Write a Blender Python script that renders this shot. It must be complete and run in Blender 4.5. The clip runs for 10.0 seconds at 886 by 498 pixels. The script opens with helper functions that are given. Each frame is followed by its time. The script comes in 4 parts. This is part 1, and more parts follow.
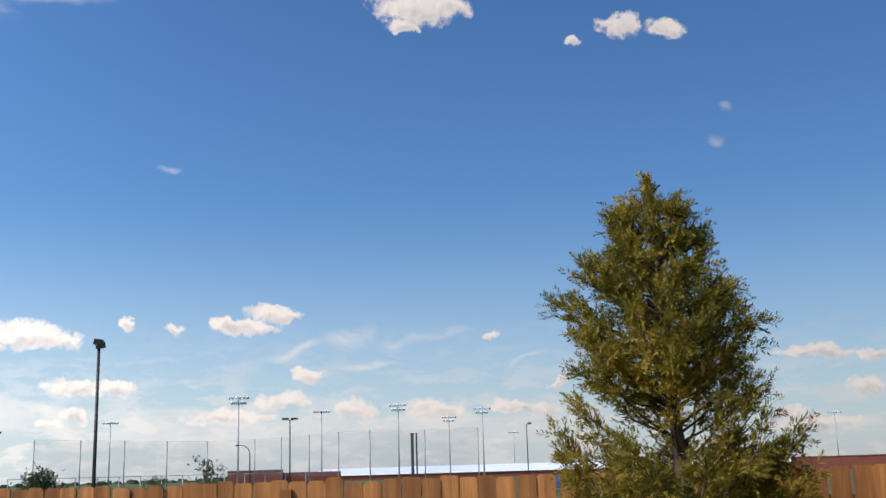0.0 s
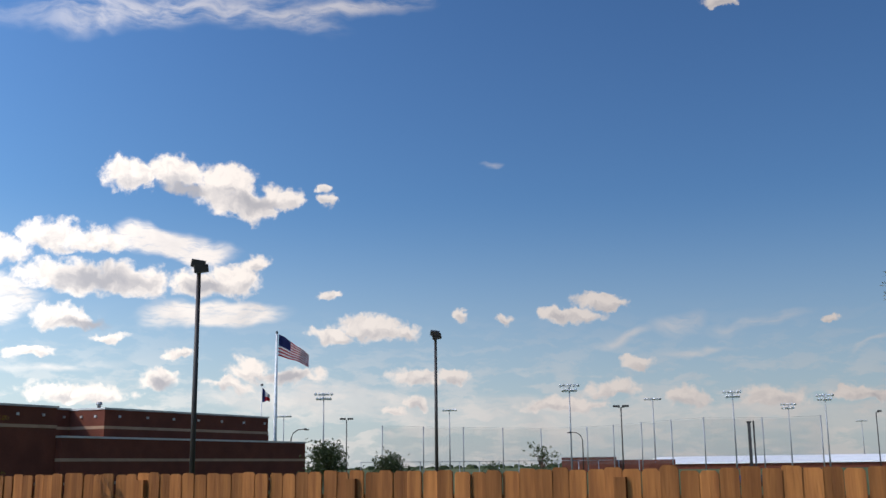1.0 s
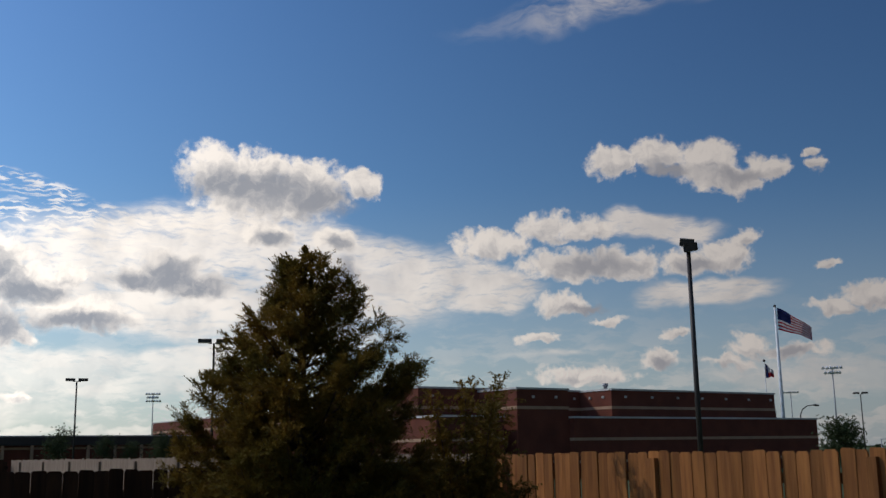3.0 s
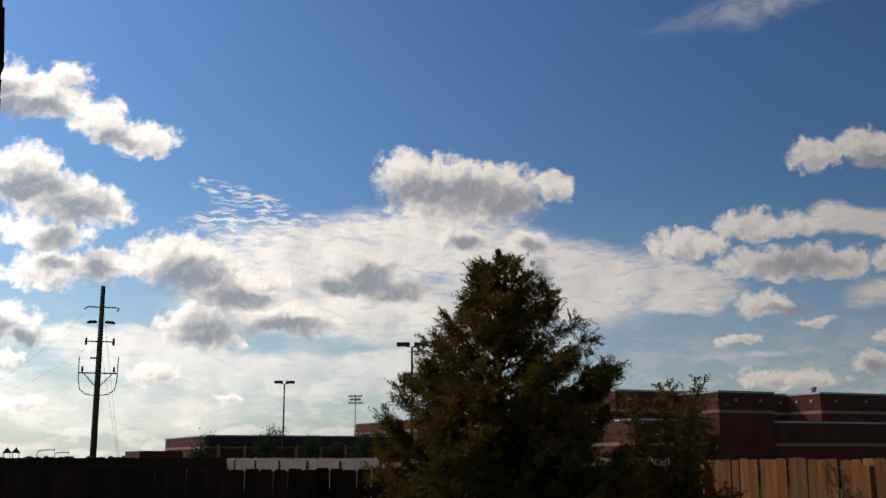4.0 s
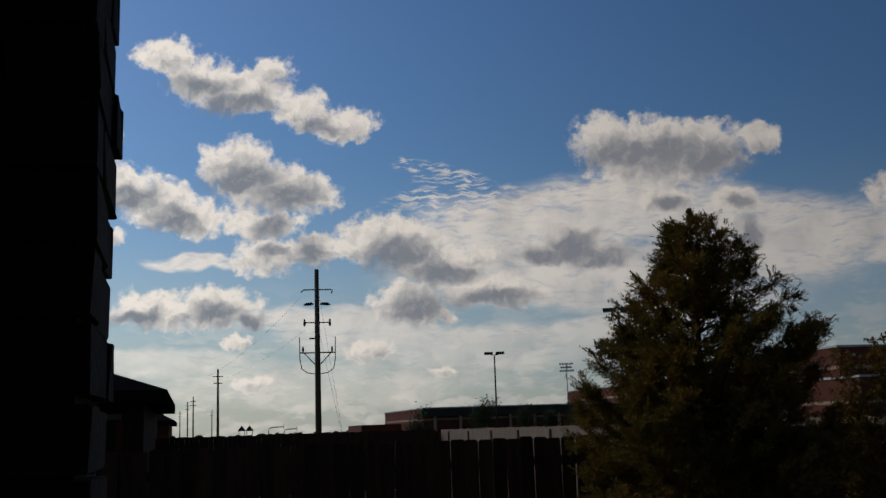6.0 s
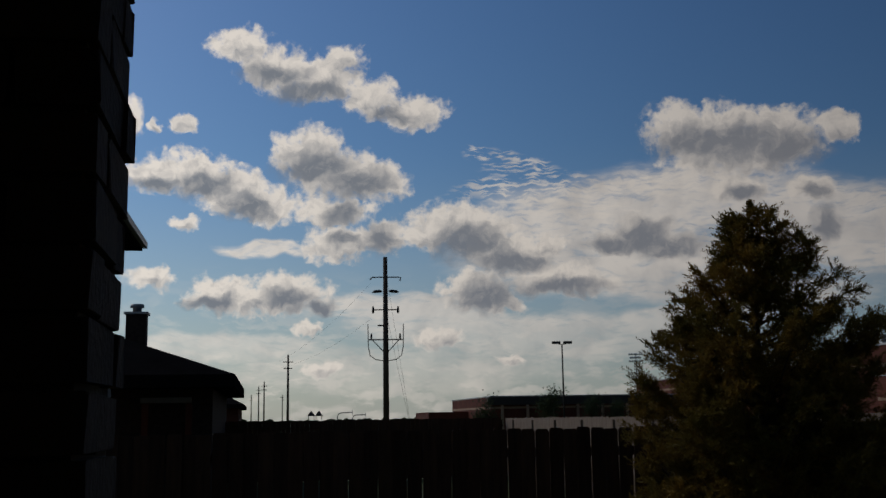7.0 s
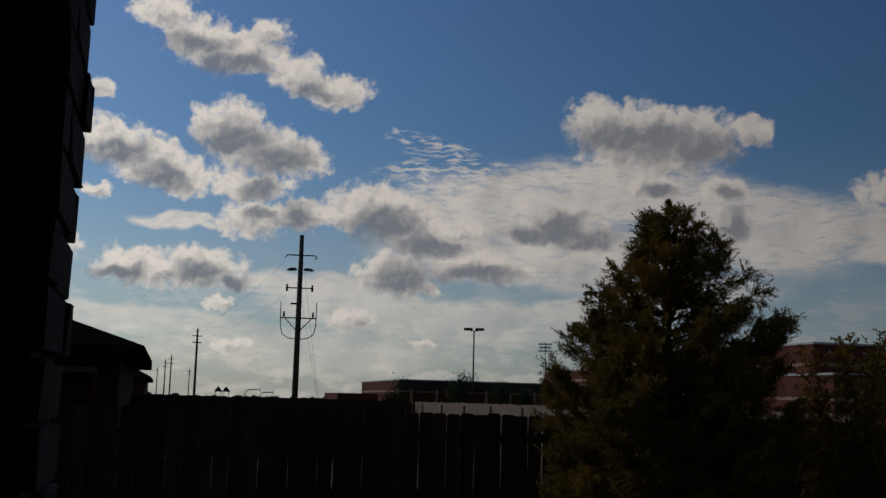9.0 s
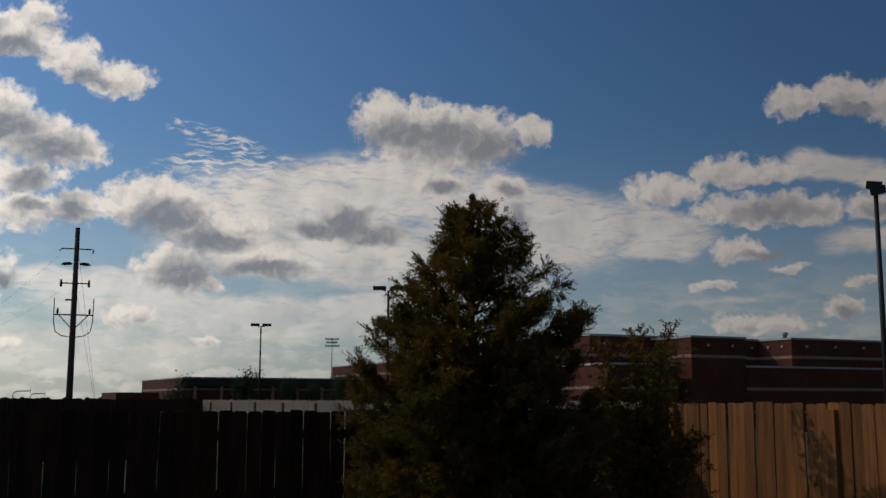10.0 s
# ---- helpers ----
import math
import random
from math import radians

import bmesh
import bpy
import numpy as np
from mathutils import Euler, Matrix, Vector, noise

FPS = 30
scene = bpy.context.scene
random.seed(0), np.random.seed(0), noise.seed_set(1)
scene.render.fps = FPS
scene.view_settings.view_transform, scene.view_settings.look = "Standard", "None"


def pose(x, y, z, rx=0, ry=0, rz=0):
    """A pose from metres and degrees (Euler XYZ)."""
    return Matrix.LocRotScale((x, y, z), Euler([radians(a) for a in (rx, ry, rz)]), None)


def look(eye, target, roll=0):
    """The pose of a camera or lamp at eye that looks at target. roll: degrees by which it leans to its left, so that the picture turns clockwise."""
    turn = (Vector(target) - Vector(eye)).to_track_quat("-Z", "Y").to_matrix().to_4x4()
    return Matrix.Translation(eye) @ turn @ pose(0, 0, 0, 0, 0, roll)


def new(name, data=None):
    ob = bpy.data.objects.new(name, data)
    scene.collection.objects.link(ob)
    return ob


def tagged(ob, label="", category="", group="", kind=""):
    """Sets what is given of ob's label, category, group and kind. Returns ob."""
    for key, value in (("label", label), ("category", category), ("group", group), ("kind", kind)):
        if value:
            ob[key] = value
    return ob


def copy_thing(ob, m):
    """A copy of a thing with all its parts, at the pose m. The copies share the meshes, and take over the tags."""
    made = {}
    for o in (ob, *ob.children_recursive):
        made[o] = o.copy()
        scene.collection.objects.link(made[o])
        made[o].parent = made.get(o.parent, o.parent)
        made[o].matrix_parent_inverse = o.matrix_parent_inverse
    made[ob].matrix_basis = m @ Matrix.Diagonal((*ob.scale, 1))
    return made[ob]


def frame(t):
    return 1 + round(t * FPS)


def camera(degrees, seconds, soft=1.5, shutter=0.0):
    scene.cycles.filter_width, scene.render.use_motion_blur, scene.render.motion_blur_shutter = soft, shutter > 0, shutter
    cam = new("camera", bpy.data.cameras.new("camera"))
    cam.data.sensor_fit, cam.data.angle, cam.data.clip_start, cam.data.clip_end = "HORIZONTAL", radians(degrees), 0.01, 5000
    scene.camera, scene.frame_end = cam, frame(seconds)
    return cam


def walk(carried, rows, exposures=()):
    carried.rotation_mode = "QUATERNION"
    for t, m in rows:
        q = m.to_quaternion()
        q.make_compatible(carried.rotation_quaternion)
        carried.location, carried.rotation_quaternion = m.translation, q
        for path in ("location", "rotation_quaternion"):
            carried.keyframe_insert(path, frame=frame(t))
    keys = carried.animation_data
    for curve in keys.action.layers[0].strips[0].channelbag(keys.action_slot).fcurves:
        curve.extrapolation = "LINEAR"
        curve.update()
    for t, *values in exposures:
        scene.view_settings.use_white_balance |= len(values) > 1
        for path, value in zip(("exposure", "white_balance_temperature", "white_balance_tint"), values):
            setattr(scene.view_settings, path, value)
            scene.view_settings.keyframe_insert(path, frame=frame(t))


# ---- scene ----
import itertools

EYE = 1.86
# the camera stands in a back yard beside a brick pillar and pans; x runs across the yard, y away from the house
PATH = [
    # seconds, x, y, yaw (left of +y), pitch, roll
    (0.0, 0.0, 0.0, -79.71, 11.99, -1.67), (0.5, 0.0, 0.0, -72.64, 11.45, -0.50), (1.0, 0.0, 0.0, -61.90, 11.68, -0.69),
    (1.5, 0.0, 0.0, -52.86, 11.66, -0.29), (2.0, 0.0, 0.0, -46.65, 11.19, -0.25), (2.5, 0.0, 0.0, -40.00, 11.38, -0.68),
    (2.7, 0.0, 0.0, -37.84, 11.22, -0.93), (3.8, 0.0, 0.0, -27.78, 10.85, -0.17), (4.0, 0.0, 0.0, -24.67, 11.16, -0.14),
    (4.5, 0.0, 0.0, -19.01, 11.42, -0.74), (5.0, 0.02, -0.01, -18.48, 10.91, -1.30), (5.5, 0.07, -0.03, -15.33, 10.34, -1.83),
    (6.0, 0.11, -0.07, -13.50, 9.68, -1.95), (6.2, 0.13, -0.09, -10.12, 8.87, -2.39), (7.3, 0.215, -0.19, -10.49, 9.28, -0.08),
    (7.5, 0.22, -0.20, -11.27, 9.30, 0.26), (8.0, 0.20, -0.20, -9.78, 9.12, 1.25), (8.5, 0.16, -0.20, -10.63, 7.94, 1.81),
    (9.0, 0.145, -0.19, -14.24, 8.25, 1.48), (9.5, 0.10, -0.12, -18.45, 9.00, 1.23), (10.0, 0.02, -0.03, -25.92, 8.13, 0.09),
]
EXPOSURES = [(0.0, 0.60), (1.0, 0.18), (2.0, -0.41), (2.5, -0.67), (4.0, -0.98), (4.5, -1.14), (5.5, -1.54), (7.5, -1.98), (9.0, -2.0), (9.5, -1.92), (10.0, -1.58)]


def ahead(x, y, yaw, pitch, roll):
    a, p = radians(yaw), radians(pitch)
    return look((x, y, EYE), (x - math.sin(a) * math.cos(p), y + math.cos(a) * math.cos(p), EYE + math.sin(p)), roll)


cam = camera(45.58, 10.0)
walk(cam, [(t, ahead(*r)) for t, *r in PATH], EXPOSURES)

# ---- light ----
SUN_AZ, SUN_EL = 45.0, 35.0   # left of +y, above the horizon
sun_way = Vector((-math.sin(radians(SUN_AZ)) * math.cos(radians(SUN_EL)), math.cos(radians(SUN_AZ)) * math.cos(radians(SUN_EL)), math.sin(radians(SUN_EL))))
sun = new("sun", bpy.data.lights.new("sun", "SUN"))
sun.data.energy, sun.data.angle, sun.data.color = 2.15, radians(0.5), (1.0, 0.92, 0.80)
sun.matrix_world = look((0, 0, 50), Vector((0, 0, 50)) - sun_way)
SKY = 0.10
# colours of the sky at that strength
SKY_FAR, SKY_NEAR = (1.02, 1.05, 1.14), (1.56, 1.58, 1.60)
CLOUD_FAR, CLOUD_NEAR = (8.4, 7.6, 7.2), (19.8, 18.2, 16.3)
GREY_FAR, GREY_NEAR = (4.8, 4.6, 4.9), (4.1, 4.7, 5.6)
HAZE_FAR, HAZE_NEAR = (5.0, 5.8, 6.8), (8.4, 9.3, 9.2)
world = bpy.data.worlds.new("sky")
scene.world = world
world.use_nodes = True
wt = world.node_tree


def node(kind, *ins, operation="", use_clamp=False):
    """A node of the sky; its inputs are values or other nodes' outputs."""
    n = wt.nodes.new("ShaderNode" + kind)
    if operation:
        n.operation = operation
    if use_clamp:
        n.use_clamp = True
    for i, v in enumerate(ins):
        if v is None:
            continue
        if isinstance(v, bpy.types.NodeSocket):
            wt.links.new(v, n.inputs[i])
        else:
            n.inputs[i].default_value = v
    return n.outputs[0]


def calc(op, a, b=None, c=None, clamp=False):
    return node("Math", a, b, c, operation=op, use_clamp=clamp)


def smooth(x, lo, hi):
    n = wt.nodes.new("ShaderNodeMapRange")
    n.interpolation_type = "SMOOTHSTEP"
    n.inputs[1].default_value, n.inputs[2].default_value = lo, hi
    wt.links.new(x, n.inputs[0])
    return n.outputs[0]


def blend(f, a, b):
    n = wt.nodes.new("ShaderNodeMix")
    n.data_type = "RGBA"
    for s, v in ((n.inputs["Factor"], f), (n.inputs["A"], a), (n.inputs["B"], b)):
        if isinstance(v, bpy.types.NodeSocket):
            wt.links.new(v, s)
        else:
            s.default_value = v if isinstance(v, float) else (*v, 1)
    return n.outputs["Result"]


sky = wt.nodes.new("ShaderNodeTexSky")
sky.sky_type, sky.sun_disc = "NISHITA", False
sky.sun_elevation, sky.sun_rotation = radians(SUN_EL), radians(-SUN_AZ)
sky.ozone_density, sky.dust_density, sky.air_density = 3.0, 0.4, 1.0
clear = node("HueSaturation", 0.5, 1.25, 1.0, 1.0, sky.outputs[0])

# bearing and height of each point of the sky, in degrees
split = wt.nodes.new("ShaderNodeSeparateXYZ")
wt.links.new(wt.nodes.new("ShaderNodeTexCoord").outputs["Generated"], split.inputs[0])
bearing = calc("MULTIPLY", calc("ARCTAN2", calc("MULTIPLY", split.outputs[0], -1.0), split.outputs[1]), 57.2958)
height = calc("MULTIPLY", calc("ARCSINE", split.outputs[2]), 57.2958)
flat = node("CombineXYZ", bearing, height, 0.0)


def swirl(at, scale, amount, detail):
    n = wt.nodes.new("ShaderNodeTexNoise")
    n.inputs["Scale"].default_value, n.inputs["Detail"].default_value = scale, detail
    wt.links.new(at, n.inputs["Vector"])
    off = node("VectorMath", n.outputs["Color"], (0.5, 0.5, 0.5), operation="SUBTRACT")
    return node("VectorMath", off, (amount, amount, 0.0), at, operation="MULTIPLY_ADD")


def grain(at, scale, detail, stretch=(1, 1, 1), rough=0.55):
    n = wt.nodes.new("ShaderNodeTexNoise")
    n.inputs["Scale"].default_value, n.inputs["Detail"].default_value, n.inputs["Roughness"].default_value = scale, detail, rough
    wt.links.new(node("VectorMath", at, stretch, operation="MULTIPLY"), n.inputs["Vector"])
    return n.outputs["Fac"]


def cells(at, scale):
    n = wt.nodes.new("ShaderNodeTexVoronoi")
    n.feature = "SMOOTH_F1"
    n.inputs["Scale"].default_value, n.inputs["Smoothness"].default_value = scale, 0.35
    wt.links.new(at, n.inputs["Vector"])
    return n.outputs["Distance"]


curl = swirl(swirl(flat, 0.55, 1.3, 2), 1.7, 0.72, 6)
soft = swirl(flat, 0.25, 2.4, 3)
SUMS = {}


def puff(kind, at, az, el, wide, high, tilt):
    """An oval swelling of cloud round a bearing and height."""
    n = wt.nodes.new("ShaderNodeMapping")
    n.vector_type = "TEXTURE"
    n.inputs["Location"].default_value = (az, el, 0)
    n.inputs["Rotation"].default_value = (0, 0, radians(-tilt))
    n.inputs["Scale"].default_value = (wide, high, 1)
    wt.links.new(at, n.inputs[0])
    g = wt.nodes.new("ShaderNodeTexGradient")
    g.gradient_type = "SPHERICAL"
    wt.links.new(n.outputs[0], g.inputs[0])
    ball = g.outputs["Fac"]
    SUMS[kind] = calc("MAXIMUM", SUMS[kind], ball) if kind in SUMS else ball


def heap(az, el, wide, high, tilt):
    puff("heap", curl, az, el, wide, high, tilt)
    puff("under", curl, az - 0.1 * wide, el - 0.45 * high, wide * 0.85, high * 0.62, tilt)


def core(*a):
    puff("core", curl, *a)


def wisp(*a):
    puff("wisp", soft, *a)


def rib(*a):
    puff("rib", soft, *a)


def veil(*a):
    puff("veil", soft, *a)


heap(-101.7, 5.3, 1.13, 0.35, -4); heap(-101.4, 3.7, 1.31, 0.63, -3); heap(-98.9, 5.6, 2.52, 0.47, -4); heap(-98.7, 2.0, 2.36, 0.49, -2)
heap(-97.5, 2.5, 0.85, 0.57, -3); heap(-92.9, 22.9, 1.42, 0.65, -7); heap(-90.3, 23.3, 1.63, 0.87, -6); heap(-87.4, 22.6, 0.58, 0.33, -4)
heap(-85.8, 4.6, 0.94, 0.34, -2); heap(-83.9, 3.3, 2.17, 0.37, -2); heap(-82.9, 3.4, 1.95, 0.42, -2); heap(-82.2, 7.1, 0.68, 0.29, -3)
heap(-80.5, 25.0, 1.43, 0.66, -2); heap(-79.1, 3.4, 2.17, 0.75, -2); heap(-78.5, 25.0, 3.09, 1.25, -2); heap(-78.1, 24.0, 1.03, 0.66, -1)
heap(-77.7, 23.9, 1.17, 0.53, -7); heap(-74.7, 3.5, 1.45, 0.66, -2); heap(-72.3, 5.3, 0.99, 0.34, -2); heap(-70.8, 4.0, 2.20, 0.67, -1)
heap(-70.4, 8.7, 2.03, 0.53, -2); heap(-68.8, 8.1, 2.19, 0.65, -2); heap(-68.3, 3.2, 3.04, 0.56, -1); heap(-67.8, 8.2, 1.32, 0.46, -2)
heap(-65.3, 8.0, 0.70, 0.34, -1); heap(-62.9, 8.0, 0.45, 0.42, -1); heap(-62.4, 4.8, 1.25, 0.63, -3); heap(-60.4, 3.3, 0.83, 0.53, -2)
heap(-60.4, 4.7, 1.98, 0.64, -3); heap(-59.4, 7.1, 1.70, 0.65, -3); heap(-59.1, 2.9, 0.84, 0.36, -2); heap(-57.8, 7.4, 2.59, 0.84, -3)
heap(-55.8, 7.0, 1.77, 0.44, -3); heap(-55.6, 9.2, 0.90, 0.33, -3); heap(-55.5, 14.4, 0.78, 0.59, -5); heap(-55.2, 15.1, 0.43, 0.30, -5)
heap(-53.6, 5.0, 2.47, 0.66, -2); heap(-53.0, 14.3, 1.58, 0.90, -4); heap(-51.7, 10.7, 0.86, 0.68, -3); heap(-51.6, 5.3, 1.48, 0.93, -2)
heap(-50.9, 14.0, 2.62, 1.06, -4); heap(-50.7, 10.0, 1.87, 1.13, -3); heap(-50.4, 4.3, 1.48, 0.45, -2); heap(-49.8, 15.0, 2.28, 1.51, -3)
heap(-48.5, 9.7, 2.25, 0.91, -2); heap(-47.8, 6.1, 1.08, 0.41, -2); heap(-47.2, 15.6, 2.32, 1.14, -3); heap(-46.8, 4.6, 1.37, 0.83, -1)
heap(-45.4, 9.8, 3.09, 1.03, -2); heap(-45.0, 15.2, 1.89, 1.07, -2); heap(-44.1, 6.7, 1.32, 0.42, -1); heap(-43.2, 11.8, 2.25, 0.92, -2)
heap(-42.8, 3.9, 3.45, 0.60, -1); heap(-42.0, 9.8, 3.42, 1.15, -1); heap(-41.8, 7.8, 2.29, 0.73, -1); heap(-41.1, 11.9, 2.33, 1.07, -1)
heap(-40.4, 6.0, 1.55, 0.34, -1); heap(-38.0, 11.1, 2.82, 1.00, -1); heap(-30.9, 14.4, 1.21, 1.08, -5); heap(-29.3, 11.4, 1.52, 0.95, -4)
heap(-28.0, 14.7, 2.48, 1.46, -4); heap(-25.6, 13.6, 5.20, 1.56, -4); heap(-25.6, 11.6, 2.03, 1.00, -3); heap(-25.4, 15.3, 2.83, 1.26, -4)
heap(-22.7, 15.1, 2.46, 1.72, -3); heap(-21.9, 8.9, 2.32, 0.98, -2); heap(-20.7, 9.7, 2.17, 1.29, -2); heap(-19.2, 9.3, 2.01, 0.84, -1)
heap(-16.4, 7.3, 3.59, 1.03, -1); heap(-15.5, 9.3, 1.48, 0.77, -1); heap(-13.3, 8.9, 2.97, 1.23, -0); heap(-13.2, 2.9, 1.10, 0.45, 0)
heap(-13.0, 6.1, 1.48, 0.69, -0); heap(-12.4, 9.9, 1.87, 1.46, -0); heap(-11.5, 6.9, 2.67, 1.30, 0); heap(-10.5, 10.6, 3.56, 1.46, 0)
heap(-9.3, 4.4, 1.91, 0.76, 0); heap(-8.7, 9.9, 1.87, 1.15, 1); heap(-8.1, 16.5, 2.48, 1.21, 1); heap(-6.5, 9.7, 1.67, 1.30, 1)
heap(-6.4, 12.8, 1.95, 1.45, 1); heap(-5.9, 17.3, 2.28, 1.32, 1); heap(-4.3, 9.5, 3.15, 1.30, 1); heap(-4.2, 19.3, 1.71, 1.11, 2)
heap(-4.2, 13.1, 3.75, 1.90, 1); heap(-3.7, 11.1, 2.78, 1.07, 1); heap(-3.2, 18.3, 2.84, 1.86, 2); heap(-3.0, 2.6, 1.08, 0.45, 1)
heap(-2.3, 14.3, 2.68, 1.70, 2); heap(-2.2, 5.0, 1.23, 0.57, 1); heap(-1.4, 6.9, 2.72, 1.24, 1); heap(-0.7, 18.8, 3.00, 1.66, 3)
heap(-0.0, 11.4, 2.26, 1.36, 2); heap(0.4, 6.3, 4.50, 0.82, 1); heap(1.4, 19.9, 2.23, 1.31, 4); heap(1.8, 12.2, 2.71, 1.57, 3)
heap(2.3, 6.8, 2.30, 1.27, 2); heap(3.7, 13.2, 2.50, 1.48, 3); heap(4.3, 10.6, 0.98, 0.59, 3); heap(4.5, 15.7, 0.92, 0.55, 4)
heap(5.9, 15.4, 0.49, 0.44, 5); heap(6.0, 13.0, 2.63, 1.32, 4); heap(6.0, 7.6, 1.78, 0.81, 2); heap(7.3, 15.8, 0.93, 1.30, 5)
core(-53.5, 5.0, 1.67, 0.53, -2); core(-51.5, 14.1, 1.67, 0.50, -4); core(-49.1, 9.6, 1.67, 0.50, -2); core(-47.8, 14.7, 1.71, 0.38, -3)
core(-46.9, 4.4, 0.91, 0.54, -1); core(-43.6, 9.9, 3.62, 0.85, -2); core(-42.9, 7.5, 1.70, 0.38, -1); core(-29.9, 9.5, 0.96, 1.21, -3)
core(-29.6, 11.2, 0.93, 0.60, -3); core(-28.1, 13.7, 2.95, 1.42, -4); core(-25.9, 11.4, 1.45, 0.57, -3); core(-25.2, 14.2, 5.02, 1.56, -4)
core(-23.4, 14.5, 2.07, 1.24, -3); core(-21.9, 8.8, 2.67, 0.92, -2); core(-20.6, 9.5, 2.29, 1.34, -1); core(-19.0, 9.3, 2.10, 0.76, -1)
core(-16.1, 7.0, 3.79, 0.67, -1); core(-13.3, 8.4, 3.07, 0.93, -0); core(-12.1, 6.6, 2.34, 1.35, 0); core(-11.1, 9.4, 2.92, 1.53, 0)
core(-7.0, 16.4, 1.75, 0.50, 1); core(-6.3, 9.6, 1.45, 1.27, 1); core(-5.2, 12.7, 2.67, 1.26, 1); core(-4.3, 9.7, 1.27, 0.59, 1)
core(-4.1, 11.1, 1.36, 0.76, 1); core(-2.9, 6.1, 1.17, 0.50, 1); core(-2.8, 13.5, 3.09, 1.50, 2); core(-2.3, 17.5, 2.81, 0.82, 2)
core(-1.2, 6.6, 1.74, 0.83, 1); core(-0.4, 18.5, 2.36, 0.89, 3); core(0.9, 11.3, 1.87, 1.08, 2); core(2.8, 6.3, 1.82, 0.62, 2)
core(3.3, 12.5, 2.47, 0.90, 3); core(5.7, 12.4, 2.01, 0.57, 4)
veil(-79.9, 2.2, 9.27, 1.07, -2); veil(-68.3, 2.6, 11.44, 1.19, -1); veil(-55.3, 3.5, 8.43, 1.02, -2); veil(-49.7, 8.1, 4.27, 0.98, -2)
veil(-47.1, 11.7, 4.04, 0.99, -5); veil(-37.4, 9.0, 4.09, 1.72, -7); veil(-37.4, 7.8, 2.97, 0.76, -1); veil(-30.4, 9.5, 8.22, 3.09, -8)
veil(-25.4, 5.5, 8.03, 1.48, 5); veil(-20.6, 4.9, 3.40, 1.20, 19); veil(-20.4, 11.1, 10.55, 2.84, 5); veil(-19.8, 8.1, 11.50, 2.27, -2)
veil(-14.2, 4.4, 11.80, 1.52, -3); veil(-8.7, 5.6, 8.83, 1.07, -4); veil(-7.2, 2.6, 12.03, 1.51, 0); veil(-0.1, 9.0, 3.27, 0.53, -6)
veil(1.8, 3.7, 6.78, 0.96, -2)
wisp(-95.7, 18.7, 0.65, 0.29, -7); wisp(-94.9, 17.1, 0.79, 0.44, -6); wisp(-94.6, 9.7, 0.77, 0.30, -4); wisp(-83.7, 5.8, 1.10, 0.26, 12)
wisp(-83.5, 5.7, 0.84, 0.24, 16); wisp(-78.5, 7.4, 3.53, 0.40, 9); wisp(-75.6, 4.3, 1.10, 0.22, -2); wisp(-75.1, 6.0, 2.20, 0.34, 13)
wisp(-74.5, 7.2, 1.84, 0.63, 16); wisp(-71.8, 6.6, 2.32, 0.34, 6); wisp(-64.7, 16.4, 0.90, 0.22, 2); wisp(-56.0, 24.2, 7.87, 0.73, 9)
wisp(-52.6, 23.8, 4.81, 0.86, -11); wisp(-47.2, 23.8, 5.72, 0.80, 1); wisp(-46.5, 23.8, 12.31, 1.14, 6); wisp(-42.6, 23.0, 4.07, 0.82, 10)
wisp(-42.0, 5.5, 4.77, 0.34, 7); rib(-22.5, 12.3, 4.2, 0.9, -4); rib(-17.1, 12.4, 4.0, 0.9, -9)
rib(-15.1, 12.8, 3.6, 0.9, -9); rib(-14.0, 13.6, 2.8, 0.7, -9); rib(-12.9, 12.0, 3.2, 0.9, -5); rib(-12.6, 14.1, 2.0, 0.6, -7); rib(-17.5, 11.2, 5.0, 0.9, -6)
lumps = calc("ADD", calc("MULTIPLY", calc("SUBTRACT", 0.45, cells(curl, 0.8)), 0.26), calc("MULTIPLY", calc("SUBTRACT", 0.42, cells(curl, 2.4)), 0.18))
fluff = calc("MULTIPLY", calc("SUBTRACT", grain(flat, 1.5, 8, rough=0.62), 0.5), 1.05)
inside = smooth(SUMS["heap"], 0.0, 0.12)
body = calc("ADD", SUMS["heap"], calc("MULTIPLY", inside, calc("ADD", lumps, fluff)))
solid = smooth(body, 0.02, 0.46)
thick = smooth(body, 0.25, 1.0)
dark = smooth(calc("ADD", SUMS["core"], calc("MULTIPLY", smooth(SUMS["core"], 0.0, 0.2), calc("ADD", calc("MULTIPLY", lumps, -0.45), calc("MULTIPLY", fluff, 0.42)))), -0.04, 0.78)
ripple = grain(soft, 1.0, 6, (0.35, 1.3, 1), 0.6)
waves = grain(swirl(flat, 0.3, 1.5, 2), 1.0, 4, (0.55, 2.4, 1), 0.5)
sheet = calc("MULTIPLY", smooth(SUMS["veil"], 0.0, 0.42), calc("MULTIPLY", smooth(ripple, 0.14, 0.50), smooth(calc("ADD", waves, SUMS["veil"]), 0.34, 0.66)))
ribs = grain(swirl(flat, 0.7, 0.9, 3), 1.0, 4, (0.9, 4.6, 1), 0.55)
sheet = calc("MULTIPLY", sheet, calc("MULTIPLY_ADD", smooth(calc("MULTIPLY_ADD", SUMS["veil"], 0.30, ribs), 0.42, 0.66), 0.42, 0.58))
ribbed = calc("MULTIPLY", smooth(SUMS["rib"], 0.0, 0.55), smooth(ribs, 0.47, 0.60))
streak = calc("MULTIPLY", smooth(SUMS["wisp"], 0.0, 0.9), smooth(ripple, 0.30, 0.66))
